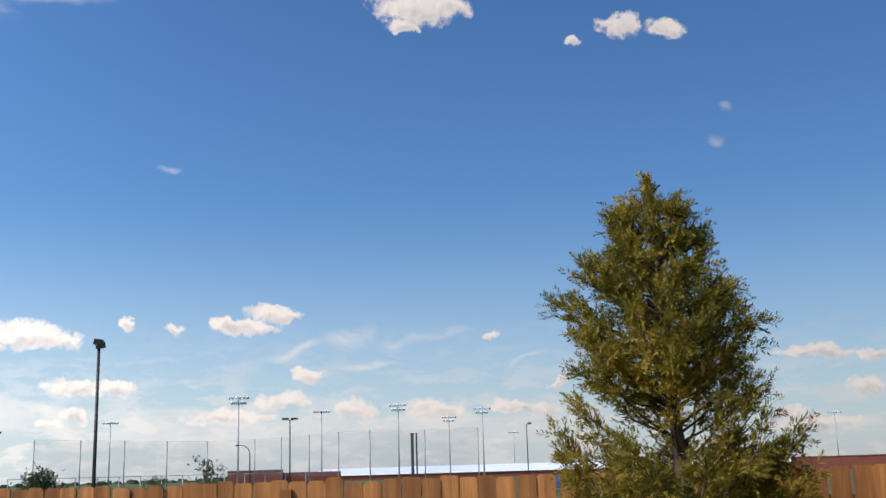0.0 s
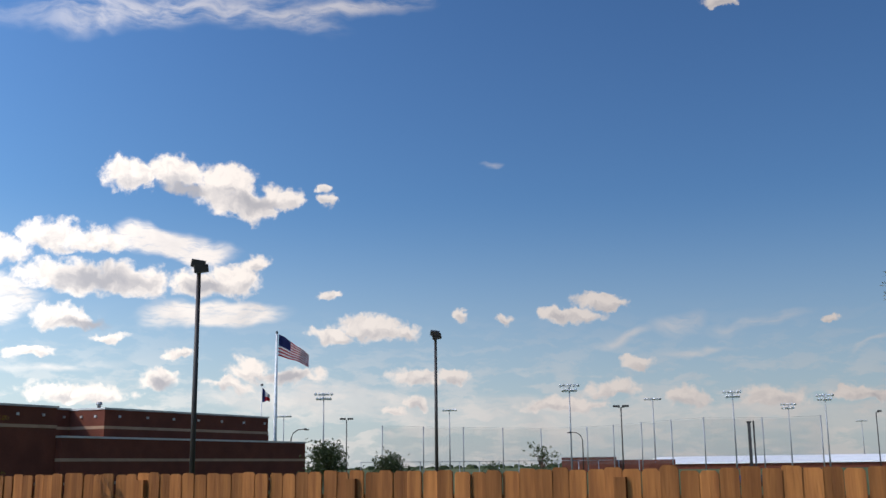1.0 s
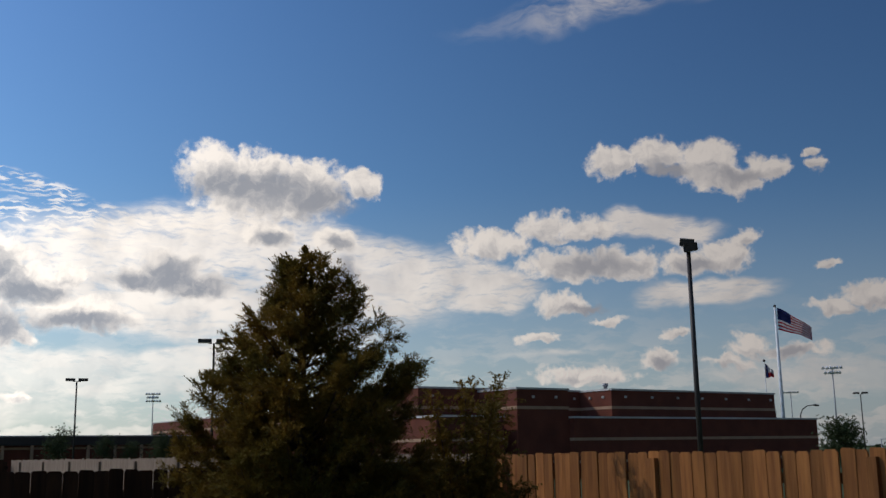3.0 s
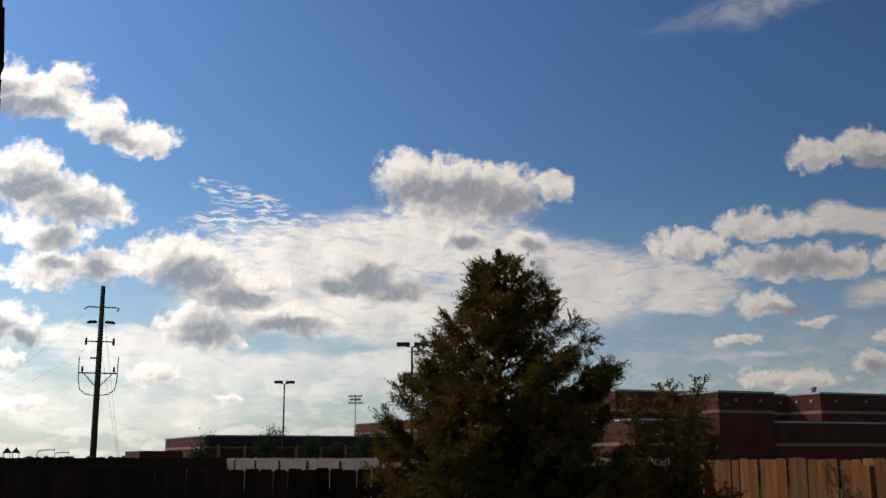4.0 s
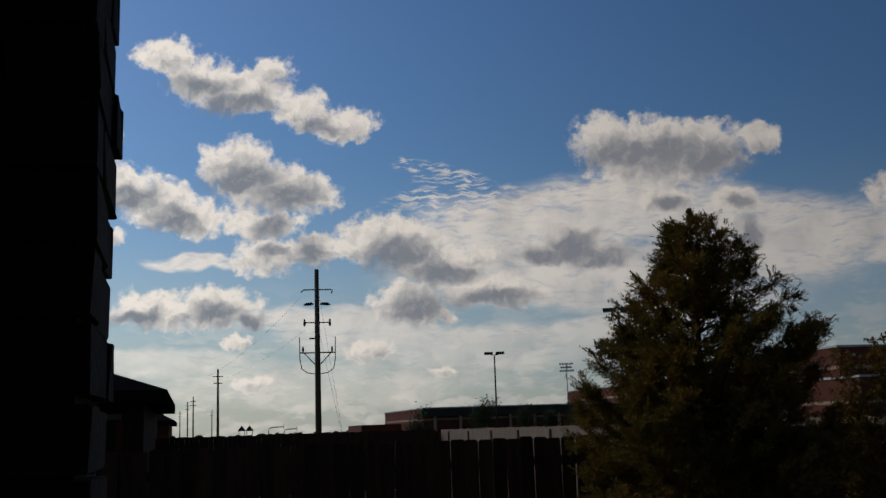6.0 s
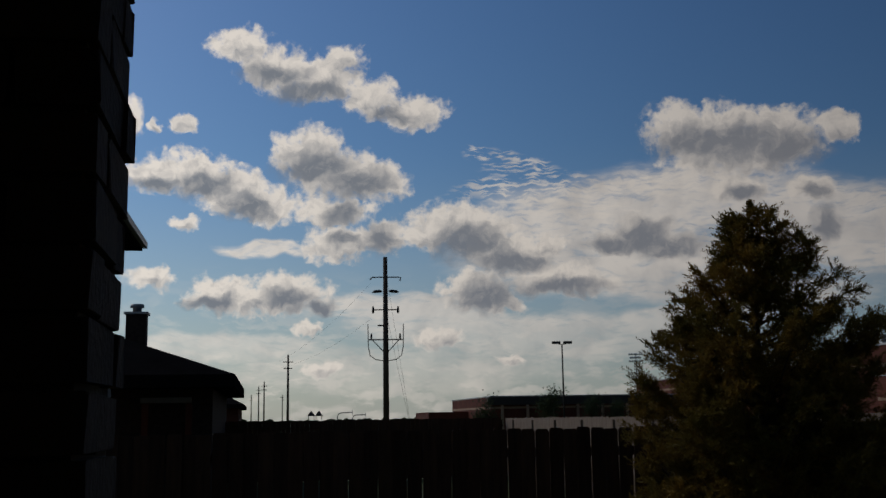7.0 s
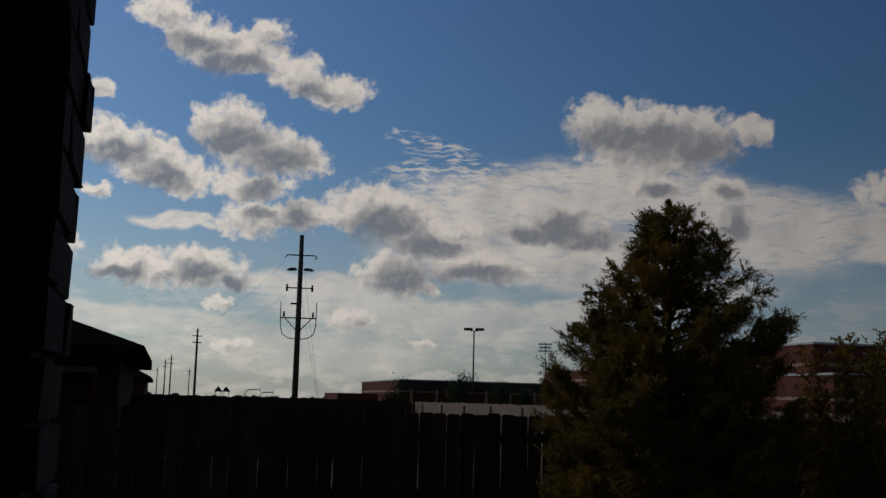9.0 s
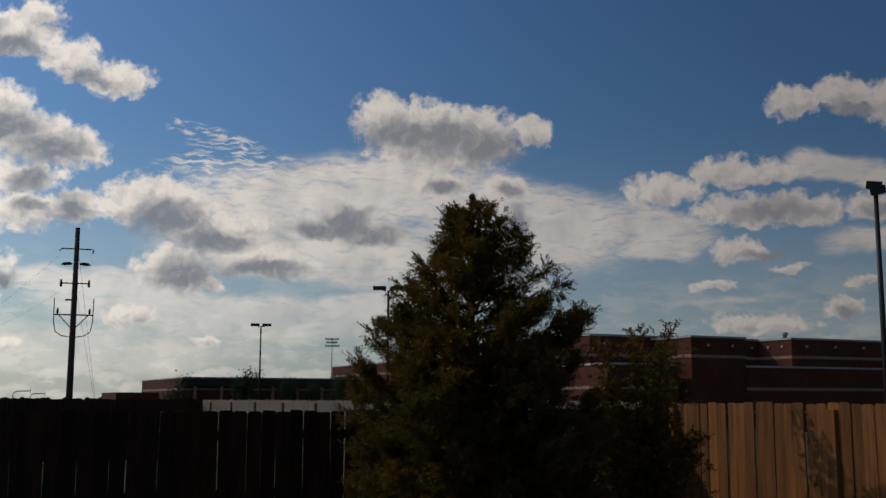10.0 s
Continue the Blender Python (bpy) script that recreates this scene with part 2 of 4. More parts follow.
# which side of each billow faces the sun
hill = grain(curl, 0.9, 6, rough=0.6)
behind = grain(node("VectorMath", curl, (0.22, 0.30, 0.0), operation="ADD"), 0.9, 6, rough=0.6)
billow = calc("MULTIPLY", calc("SUBTRACT", hill, behind), 4.0)

# low banks of small clouds and haze towards the horizon, all the way round
low = calc("MULTIPLY", smooth(height, 9.0, 1.0), smooth(grain(swirl(flat, 0.9, 0.9, 4), 1.1, 7, (0.34, 1.15, 1), 0.6), 0.46, 0.60))
haze = calc("MULTIPLY", smooth(height, 15.0, -2.5), 0.74)
# scattered fair-weather cloud in the rest of the sky
rest = calc("MULTIPLY", calc("MULTIPLY", smooth(calc("ABSOLUTE", calc("ADD", bearing, 40.0)), 62.0, 80.0), smooth(height, 2.0, 10.0)), smooth(grain(flat, 0.09, 8, (0.6, 1.3, 1)), 0.55, 0.68))

# cloud towards the sun is brighter
glow = smooth(bearing, -78.0, 24.0)
white = blend(glow, CLOUD_FAR, CLOUD_NEAR)
grey = blend(glow, GREY_FAR, GREY_NEAR)
shade = calc("ADD", calc("MULTIPLY", thick, 0.10), calc("MULTIPLY", smooth(SUMS["under"], 0.05, 0.75), 0.42))
shade = calc("ADD", shade, calc("MULTIPLY", billow, -0.40), clamp=True)
white_soft = blend(shade, white, grey)
pale = blend(smooth(grain(soft, 0.5, 5), 0.35, 0.80), white, blend(0.42, white, grey))
clear = node("VectorMath", clear, blend(glow, SKY_FAR, SKY_NEAR), operation="MULTIPLY")
clear = node("VectorMath", clear, blend(smooth(height, 6.0, 28.0), (1.0, 1.0, 1.0), (1.30, 1.10, 1.10)), operation="MULTIPLY")
c = blend(haze, clear, blend(glow, HAZE_FAR, HAZE_NEAR))
c = blend(calc("MULTIPLY", low, 0.46), c, pale)
c = blend(calc("MULTIPLY", sheet, calc("MULTIPLY_ADD", smooth(height, 2.0, 8.0), 0.52, 0.38)), c, pale)
c = blend(calc("MULTIPLY", streak, 0.55), c, pale)
c = blend(calc("MULTIPLY", ribbed, 0.70), c, pale)
c = blend(calc("MULTIPLY", rest, 0.85), c, pale)
c = blend(calc("MULTIPLY", solid, 0.96), c, white_soft)
c = blend(calc("MULTIPLY", dark, 0.95), c, blend(calc("MULTIPLY", billow, 0.25, clamp=True), grey, white))
# the whole sky brightens towards the sun's side
SUN_SIDE = 0.9
aside = calc("SQRT", calc("SUBTRACT", 1.0001, calc("MULTIPLY", split.outputs[2], split.outputs[2])))
facing = calc("DIVIDE", calc("ADD", calc("MULTIPLY", split.outputs[0], -math.sin(radians(SUN_AZ))), calc("MULTIPLY", split.outputs[1], math.cos(radians(SUN_AZ)))), aside)
gain = calc("POWER", 2.0, calc("MULTIPLY", calc("SUBTRACT", facing, 0.09), SUN_SIDE))
c = node("VectorMath", c, node("CombineXYZ", gain, gain, gain), operation="MULTIPLY")
wt.links.new(c, wt.nodes["Background"].inputs[0])
wt.nodes["Background"].inputs[1].default_value = SKY


# ---- materials ----
def material(name, colour, second=None, rough=0.7, metal=0.0, scale=8.0, fine=60.0, bump=0.2, stretch=(1, 1, 1), vary=0.0, mix=0.5):
    """Two colours mixed by broad noise, darkened a little by fine grain, with relief; vary: how much each piece differs."""
    m = bpy.data.materials.new(name)
    m.use_nodes = True
    n, l = m.node_tree.nodes, m.node_tree.links
    p = n["Principled BSDF"]
    p.inputs["Specular IOR Level"].default_value = 0.5 if rough < 0.6 else 0.2
    p.inputs["Roughness"].default_value, p.inputs["Metallic"].default_value = rough, metal
    second = second or tuple(c * 0.75 for c in colour)
    co = n.new("ShaderNodeTexCoord")
    mp = n.new("ShaderNodeMapping")
    mp.inputs["Scale"].default_value = stretch
    l.new(co.outputs["Object"], mp.inputs[0])
    info = n.new("ShaderNodeObjectInfo")
    add = n.new("ShaderNodeVectorMath")
    add.operation = "MULTIPLY_ADD"
    l.new(info.outputs["Random"], add.inputs[0])
    add.inputs[1].default_value = (37, 91, 53)
    l.new(mp.outputs[0], add.inputs[2])
    big, small = n.new("ShaderNodeTexNoise"), n.new("ShaderNodeTexNoise")
    for tex, s, d in ((big, scale, 4), (small, fine, 3)):
        tex.inputs["Scale"].default_value, tex.inputs["Detail"].default_value = s, d
        l.new(add.outputs[0], tex.inputs["Vector"])
    ramp = n.new("ShaderNodeMapRange")
    ramp.inputs[1].default_value, ramp.inputs[2].default_value = 0.5 - 0.2 * mix - 0.08, 0.5 + 0.2 * mix + 0.08
    l.new(big.outputs["Fac"], ramp.inputs[0])
    mixer = n.new("ShaderNodeMix")
    mixer.data_type = "RGBA"
    mixer.inputs["A"].default_value, mixer.inputs["B"].default_value = (*colour, 1), (*second, 1)
    l.new(ramp.outputs[0], mixer.inputs["Factor"])
    hsv = n.new("ShaderNodeHueSaturation")
    l.new(mixer.outputs["Result"], hsv.inputs["Color"])
    v1 = n.new("ShaderNodeMapRange")
    v1.inputs[3].default_value, v1.inputs[4].default_value = 0.82, 1.18
    l.new(small.outputs["Fac"], v1.inputs[0])
    v2 = n.new("ShaderNodeMapRange")
    v2.inputs[3].default_value, v2.inputs[4].default_value = 1 - vary, 1 + vary
    l.new(info.outputs["Random"], v2.inputs[0])
    mu = n.new("ShaderNodeMath")
    mu.operation = "MULTIPLY"
    l.new(v1.outputs[0], mu.inputs[0]), l.new(v2.outputs[0], mu.inputs[1])
    l.new(mu.outputs[0], hsv.inputs["Value"])
    l.new(hsv.outputs[0], p.inputs["Base Color"])
    if bump:
        b = n.new("ShaderNodeBump")
        b.inputs["Strength"].default_value, b.inputs["Distance"].default_value = bump, 0.01
        l.new(small.outputs["Fac"], b.inputs["Height"])
        l.new(b.outputs[0], p.inputs["Normal"])
    return m


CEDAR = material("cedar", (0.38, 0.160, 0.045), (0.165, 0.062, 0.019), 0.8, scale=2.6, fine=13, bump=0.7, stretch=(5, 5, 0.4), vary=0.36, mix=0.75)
# colour holds the shade of the fences that face away from the sun
CEDAR_SHADED = material("cedar_with_shade", (0.070, 0.032, 0.015), (0.040, 0.019, 0.010), 0.8, scale=3, fine=30, stretch=(6, 6, 0.7), vary=0.3)
CEDAR_GREY = material("grey_cedar", (0.25, 0.185, 0.13), (0.18, 0.13, 0.09), 0.8, scale=3, fine=30, stretch=(6, 6, 0.7), vary=0.22)
BARK = material("bark", (0.10, 0.065, 0.045), None, 0.9, scale=10, fine=50, stretch=(3, 3, 0.6), bump=0.5)
GRASS = material("lawn", (0.07, 0.10, 0.03), (0.12, 0.12, 0.05), 0.95, scale=0.4, fine=14, bump=0.6)
BRICK_RED = material("school_brick", (0.15, 0.046, 0.027), (0.105, 0.034, 0.021), 0.9, scale=0.6, fine=9, bump=0.1)
BRICK_TAN = material("stone_band", (0.42, 0.27, 0.17), None, 0.85, scale=1, fine=9, bump=0.1)
COPING = material("metal_coping", (0.55, 0.52, 0.48), None, 0.5, 0.3, scale=1, bump=0)
WHITE_ROOF = material("white_roof", (0.80, 0.79, 0.77), (0.72, 0.71, 0.69), 0.9, scale=0.2, bump=0)
BRONZE = material("dark_bronze_paint", (0.035, 0.028, 0.024), None, 0.5, 0.2, scale=4, bump=0.05)
STEEL = material("galvanised_steel", (0.30, 0.31, 0.32), (0.24, 0.25, 0.26), 0.5, 0.4, scale=2, bump=0.05)
LENS = material("lamp_glass", (0.80, 0.80, 0.80), None, 0.25, 0.0, scale=2, bump=0)
WHITE_PAINT = material("white_paint", (0.78, 0.78, 0.76), None, 0.4, scale=2, bump=0.02)
POLE_WOOD = material("weathered_pole", (0.12, 0.085, 0.06), (0.08, 0.06, 0.045), 0.9, scale=4, fine=30, stretch=(4, 4, 0.4))
SHINGLE = material("roof_shingle", (0.02, 0.018, 0.017), (0.014, 0.013, 0.012), 0.95, scale=2, fine=20, bump=0.4)
SIDING = material("painted_siding", (0.24, 0.21, 0.17), None, 0.75, scale=1, fine=10, bump=0.05)
BRICK_WALL = material("dark_brick", (0.056, 0.037, 0.029), (0.034, 0.023, 0.018), 0.9, scale=9, fine=70, bump=0.6, vary=0.25)
MORTAR = material("mortar", (0.095, 0.085, 0.07), None, 0.95, scale=12, fine=80, bump=0.5)
LEAF_OLIVE = material("olive_foliage", (0.40, 0.265, 0.03), (0.07, 0.10, 0.02), 0.8, mix=0.7, scale=3.4, fine=14, bump=0)
LEAF_DARK = material("dark_foliage", (0.115, 0.095, 0.016), (0.26, 0.15, 0.024), 0.8, scale=1.5, fine=12, bump=0)
LEAF_FAR = material("far_foliage", (0.05, 0.07, 0.03), (0.07, 0.085, 0.035), 0.8, scale=0.8, fine=5, bump=0)
SHINGLE.node_tree.nodes["Principled BSDF"].inputs["Specular IOR Level"].default_value = 0.0
GLASS_DARK = material("window_glass", (0.03, 0.035, 0.04), None, 0.08, scale=1, bump=0)
RED = material("red_cloth", (0.50, 0.03, 0.04), None, 0.8, scale=2, bump=0)
WHITE_CLOTH = material("white_cloth", (0.75, 0.73, 0.70), None, 0.8, scale=2, bump=0)
NAVY = material("navy_cloth", (0.02, 0.03, 0.12), None, 0.8, scale=2, bump=0)
CAR_BLUE = material("blue_car_paint", (0.03, 0.09, 0.25), None, 0.25, 0.3, scale=1, bump=0)


for leaf in (LEAF_OLIVE, LEAF_DARK, LEAF_FAR):
    # thin leaves let some light through
    n, l = leaf.node_tree.nodes, leaf.node_tree.links
    glowing, both = n.new("ShaderNodeBsdfTranslucent"), n.new("ShaderNodeMixShader")
    l.new(n["Hue/Saturation/Value"].outputs[0], glowing.inputs[0])
    both.inputs[0].default_value = 0.3
    l.new(n["Principled BSDF"].outputs[0], both.inputs[1])
    l.new(glowing.outputs[0], both.inputs[2])
    l.new(both.outputs[0], n["Material Output"].inputs[0])


# ---- mesh helpers ----
def part(name, bm, mat, parent=None, label=""):
    me = bpy.data.meshes.new(name)
    bm.to_mesh(me)
    bm.free()
    for m in (mat if isinstance(mat, (list, tuple)) else [mat]):
        me.materials.append(m)
    ob = new(name, me)
    if parent is not None:
        ob.parent = parent
    if label:
        ob["label"] = label
    return ob


def box(bm, x0, y0, z0, x1, y1, z1, slot=0):
    v = [bm.verts.new(c) for c in itertools.product((x0, x1), (y0, y1), (z0, z1))]
    for q in ((0, 1, 3, 2), (4, 6, 7, 5), (0, 4, 5, 1), (2, 3, 7, 6), (0, 2, 6, 4), (1, 5, 7, 3)):
        bm.faces.new([v[i] for i in q]).material_index = slot
    return bm


def boxed(x0, y0, z0, x1, y1, z1):
    return box(bmesh.new(), x0, y0, z0, x1, y1, z1)


def tube(bm, points, radii, sides=8, slot=0):
    """A round bar along points, with a radius for each."""
    rings = []
    pts = [Vector(p) for p in points]
    for i, p in enumerate(pts):
        way = (pts[min(i + 1, len(pts) - 1)] - pts[max(i - 1, 0)]).normalized()
        side = way.cross(Vector((0.31, 0.95, 0.11)) if abs(way.z) > 0.9 else Vector((0, 0, 1))).normalized()
        up = side.cross(way)
        r = radii if isinstance(radii, (int, float)) else radii[i]
        rings.append([bm.verts.new(p + r * (math.cos(a) * side + math.sin(a) * up)) for a in (2 * math.pi * k / sides for k in range(sides))])
    for a, b in zip(rings, rings[1:]):
        for k in range(sides):
            f = bm.faces.new((a[k], a[(k + 1) % sides], b[(k + 1) % sides], b[k]))
            f.material_index, f.smooth = slot, True
    bm.faces.new(rings[0][::-1]).material_index = slot
    bm.faces.new(rings[-1]).material_index = slot
    return bm


def place(az, far):
    """The point on the ground at this bearing (left of +y) and distance from the yard."""
    return -far * math.sin(radians(az)), far * math.cos(radians(az))


def thing(name, x, y, z, turn, label, category, group=""):
    ob = new(name)
    ob.matrix_world = pose(x, y, z, 0, 0, turn)
    return tagged(ob, label, category, group)

# ---- ground ----
bm = bmesh.new()
rings = [0.0, 12, 40, 120, 400, 1200, 4600]
loops = [[bm.verts.new((r * math.cos(2 * math.pi * k / 48), r * math.sin(2 * math.pi * k / 48), 0)) for k in range(48)] for r in rings[1:]]
hub = bm.verts.new((0, 0, 0))
for k in range(48):
    bm.faces.new((hub, loops[0][k], loops[0][(k + 1) % 48]))
    for a, b in zip(loops, loops[1:]):
        bm.faces.new((a[k], b[k], b[(k + 1) % 48], a[(k + 1) % 48]))
tagged(part("ground", bm, GRASS), "flat mown lawn and fields reaching the horizon", "ground", kind="structure")

# ---- fences ----
PICKET_W, PICKET_T = 0.140, 0.018


def picket_mesh(seed, high, ear=0.017):
    rnd = random.Random(seed)
    w, t = PICKET_W / 2, PICKET_T
    e = ear * rnd.uniform(0.7, 1.4)
    lean = [rnd.uniform(-0.004, 0.004) for _ in range(4)]
    prof = [(-w, 0), (w, 0), (w + lean[0], high * 0.5), (w + lean[1], high - e), (w - e, high + lean[2]), (-w + e, high + lean[3]), (-w + lean[1], high - e), (-w + lean[0], high * 0.5)]
    bm = bmesh.new()
    bow = rnd.uniform(-0.008, 0.008)
    front = [bm.verts.new((x, -t / 2 + (bow if 0 < z < high * 0.8 else 0), z)) for x, z in prof]
    back = [bm.verts.new((x, t / 2 + (bow if 0 < z < high * 0.8 else 0), z)) for x, z in prof]
    bm.faces.new(front), bm.faces.new(back[::-1])
    for i in range(8):
        j = (i + 1) % 8
        bm.faces.new((front[j], front[i], back[i], back[j]))
    me = bpy.data.meshes.new("picket")
    bm.to_mesh(me), bm.free()
    return me


def fence(x, y, turn, length, high, mat, label, seed, rails_behind=0.03, joined=False, rough=0.006, gap=0.003):
    """A run of pickets from (x, y) along its own x axis, with rails and posts behind them."""
    rnd = random.Random(seed)
    ob = thing("wooden_fence", x, y, 0, turn, label, "fence")
    meshes = [picket_mesh(seed * 50 + i, high - 0.04) for i in range(8)]
    for me in meshes:
        me.materials.append(mat)
    step = PICKET_W + gap
    count = int(length / step)
    rest = bmesh.new()
    for i in range(count):
        m = pose((i + 0.5) * step, rnd.uniform(-0.009, 0.009), 0.04 + rnd.gauss(0, rough), rnd.uniform(-0.4, 0.4), rnd.gauss(0, 0.25), rnd.gauss(0, 1.8))
        if joined:
            box(rest, (i + 0.5) * step - 0.07, -0.009, 0.04, (i + 0.5) * step + 0.07, 0.009, high + rnd.gauss(0, rough * 1.5))
        else:
            p = new("picket", rnd.choice(meshes))
            p.parent, p.matrix_basis = ob, m
    if joined:
        tagged(part("picket_run", rest, mat, ob), kind="stuff")
    else:
        rest.free()
    for z in (0.3, high * 0.52, high - 0.28):
        part("rail", boxed(0, rails_behind, z, length, rails_behind + 0.04, z + 0.09), mat, ob)
    post = None
    for i in range(int(length / 2.4) + 1):
        if post is None:
            post = part("post", boxed(-0.045, 0, 0, 0.045, 0.09, high - 0.06), mat, ob)
            post.matrix_basis = pose(0.06, rails_behind + 0.042, 0)
        else:
            q = new("post", post.data)
            q.parent, q.matrix_basis = ob, pose(min(0.06 + i * 2.4, length - 0.06), rails_behind + 0.042, 0)
    return ob


FX, FY = 7.8, 10.2
fence(FX, -7.0, 90, 7.0 + FY - 0.03, 1.83, CEDAR, "sunlit orange cedar picket fence with dog-eared boards", 3, -0.075, gap=0.004, rough=0.010)
fence(-9.0, FY, 0, 9.0 + FX, 1.75, CEDAR_SHADED, "shaded cedar picket fence across the back of the yard, shade in its colour", 5, 0.02)
fence(FX, FY + 0.1, 90, 22.8, 1.84, CEDAR_GREY, "pale weathered picket fence along the next yard", 7, -0.075, joined=True)
fence(-14.0, 33.0, 0, 14.0 + FX - 0.1, 1.86, CEDAR_SHADED, "dark shaded picket fence behind the next yard", 9, 0.02, joined=True)


# ---- trees ----
def blades(rnd, sprays, name, mat, parent, leaf=0.052, wide=0.011, pairs=8, spread=0.9):
    """One mesh of narrow leaves in feathered sprays: each spray is (base, way, length)."""
    verts, faces = [], []
    for base, way, size in sprays:
        way = way.normalized()
        side = way.orthogonal().normalized()
        side.rotate(Matrix.Rotation(rnd.uniform(0, 6.28), 3, way))
        drop = Vector((0, 0, -0.15 * size))
        for i in range(pairs):
            f = (i + 0.6) / pairs
            p = base + way * (size * f) + drop * f * f
            s = leaf * (1.15 - 0.6 * f) * rnd.uniform(0.7, 1.2)
            for sgn in (-1, 1):
                out = side.copy()
                out.rotate(Matrix.Rotation(rnd.uniform(-0.6, 0.6), 3, way))
                d = (way + sgn * spread * out).normalized()
                n = d.cross(Vector((rnd.uniform(-1, 1), rnd.uniform(-1, 1), 1.2))).normalized() * (wide / 2)
                k = len(verts)
                verts += [p, p + d * (s * 0.45) + n, p + d * s, p + d * (s * 0.45) - n]
                faces.append((k, k + 1, k + 2, k + 3))
    me = bpy.data.meshes.new(name)
    me.from_pydata([tuple(v) for v in verts], [], faces)
    me.materials.append(mat)
    ob = new(name, me)
    ob.parent = parent
    return ob


def profile(table, h):
    """Crown radii on the two sides at a depth below the top."""
    for a, b in zip(table, table[1:]):
        if a[0] <= h <= b[0]:
            f = (h - a[0]) / (b[0] - a[0])
            return a[1] + (b[1] - a[1]) * f, a[2] + (b[2] - a[2]) * f
    return table[-1][1:]


def cypress(x, y, high, table, side, label, seed, limbs, mat, leaf=0.05, filler=900, open_band=(9, 9), shift=0.0):
    """table: depth below the top and the crown's radius towards and away from the bearing `side`."""
    rnd = random.Random(seed)
    ob = thing("tree", x, y, 0, 0, label, "tree")
    toward = Vector((-math.sin(radians(side)), math.cos(radians(side)), 0))
    axis = [toward * (shift * (k / 6) ** 1.6 + 0.012 * math.sin(k * 2.1)) + Vector((0, 0, high * 0.985 * k / 6)) for k in range(7)]
    part("trunk", tube(bmesh.new(), axis, [0.085, 0.07, 0.056, 0.042, 0.028, 0.014, 0.004], 9), BARK, ob)

    def spine(z):
        q = min(max(z / (high * 0.985) * 6, 0), 5.999)
        return axis[int(q)].lerp(axis[int(q) + 1], q - int(q))

    def reach(z, turn):
        near, far = profile(table, high - z)
        c = math.cos(turn) * toward.x + math.sin(turn) * toward.y
        w = near if c > 0 else far
        return math.sqrt((w * c) ** 2 + ((near + far) / 2) ** 2 * (1 - c * c))

    wood, sprays = bmesh.new(), []
    for i in range(limbs):
        tip_z = high - (0.14 + (high - 0.39) * ((i + rnd.random()) / limbs) ** 0.85)
        turn = i * 2.39996 + rnd.uniform(-0.5, 0.5)
        if open_band[0] < high - tip_z < open_band[1] and rnd.random() < 0.6:
            continue
        r = max(reach(tip_z, turn) * 0.84 - 0.03, 0.02) * rnd.choice((rnd.uniform(0.40, 0.75), rnd.uniform(0.75, 0.95), rnd.uniform(0.9, 1.03)))
        out = Vector((math.cos(turn), math.sin(turn), 0))
        start = spine(max(tip_z - r * rnd.uniform(0.45, 0.9), 0.15))
        tip = spine(tip_z) + out * r
        tip.z = tip_z
        mid = start.lerp(tip, 0.5) + Vector((rnd.uniform(-0.05, 0.05), rnd.uniform(-0.05, 0.05), -0.10 * r))
        tube(wood, [start, mid, tip], [0.005 + 0.011 * min(r, 1), 0.005 + 0.004 * r, 0.0025], 5)
        # twigs along the outer part of the limb, each feathered with sprays
        for k in range(4 + int(8 * r)):
            q = 1.0 if k == 0 else 0.30 + 0.70 * rnd.random() ** 0.75
            p = start.lerp(mid, q * 2) if q < 0.5 else mid.lerp(tip, q * 2 - 1)
            way = out.copy()
            way.rotate(Matrix.Rotation(rnd.uniform(-1.1, 1.1), 3, "Z"))
            way.z = rnd.uniform(-0.1, 1.2)
            way.normalize()
            size = (0.07 + 0.12 * min(r, 1.0)) * rnd.uniform(0.6, 1.2)
            end = p + way * size
            if k % 2 == 0:
                tube(wood, [p, end], [0.003, 0.0015], 3)
            for _ in range(5 + int(42 * size)):
                at = p.lerp(end, rnd.random() ** 0.8) + Vector((rnd.gauss(0, 0.018), rnd.gauss(0, 0.018), rnd.gauss(0, 0.018)))
                aim = way + Vector((rnd.uniform(-0.8, 0.8), rnd.uniform(-0.8, 0.8), rnd.uniform(-0.4, 0.8)))
                sprays.append((at, aim, rnd.uniform(1.4, 3.0) * leaf))
    for _ in range(40):
        z = high - 0.22 * rnd.random() ** 1.3
        sprays.append((spine(z - 0.03), Vector((rnd.uniform(-0.5, 0.5), rnd.uniform(-0.5, 0.5), 1.0)), rnd.uniform(0.04, 0.10)))
    part("branchwork", wood, BARK, ob)
    inner = []
    for _ in range(filler):
        z = high - 0.25 - (high - 0.7) * rnd.random() ** 0.8
        a = rnd.uniform(0, 6.283)
        if open_band[0] < high - z < open_band[1] and rnd.random() < 0.7:
            continue
        r = reach(z, a) * 0.6 * rnd.random() ** 0.5
        inner.append((spine(z) + Vector((math.cos(a) * r, math.sin(a) * r, 0)), Vector((math.cos(a), math.sin(a), rnd.uniform(-0.3, 0.9))), rnd.uniform(0.10, 0.18)))
    blades(rnd, sprays, "crown", mat, ob, leaf, leaf * 0.21, 7)
    blades(rnd, inner, "inner_foliage", mat, ob, leaf * 1.2, leaf * 0.30, 7)
    return ob


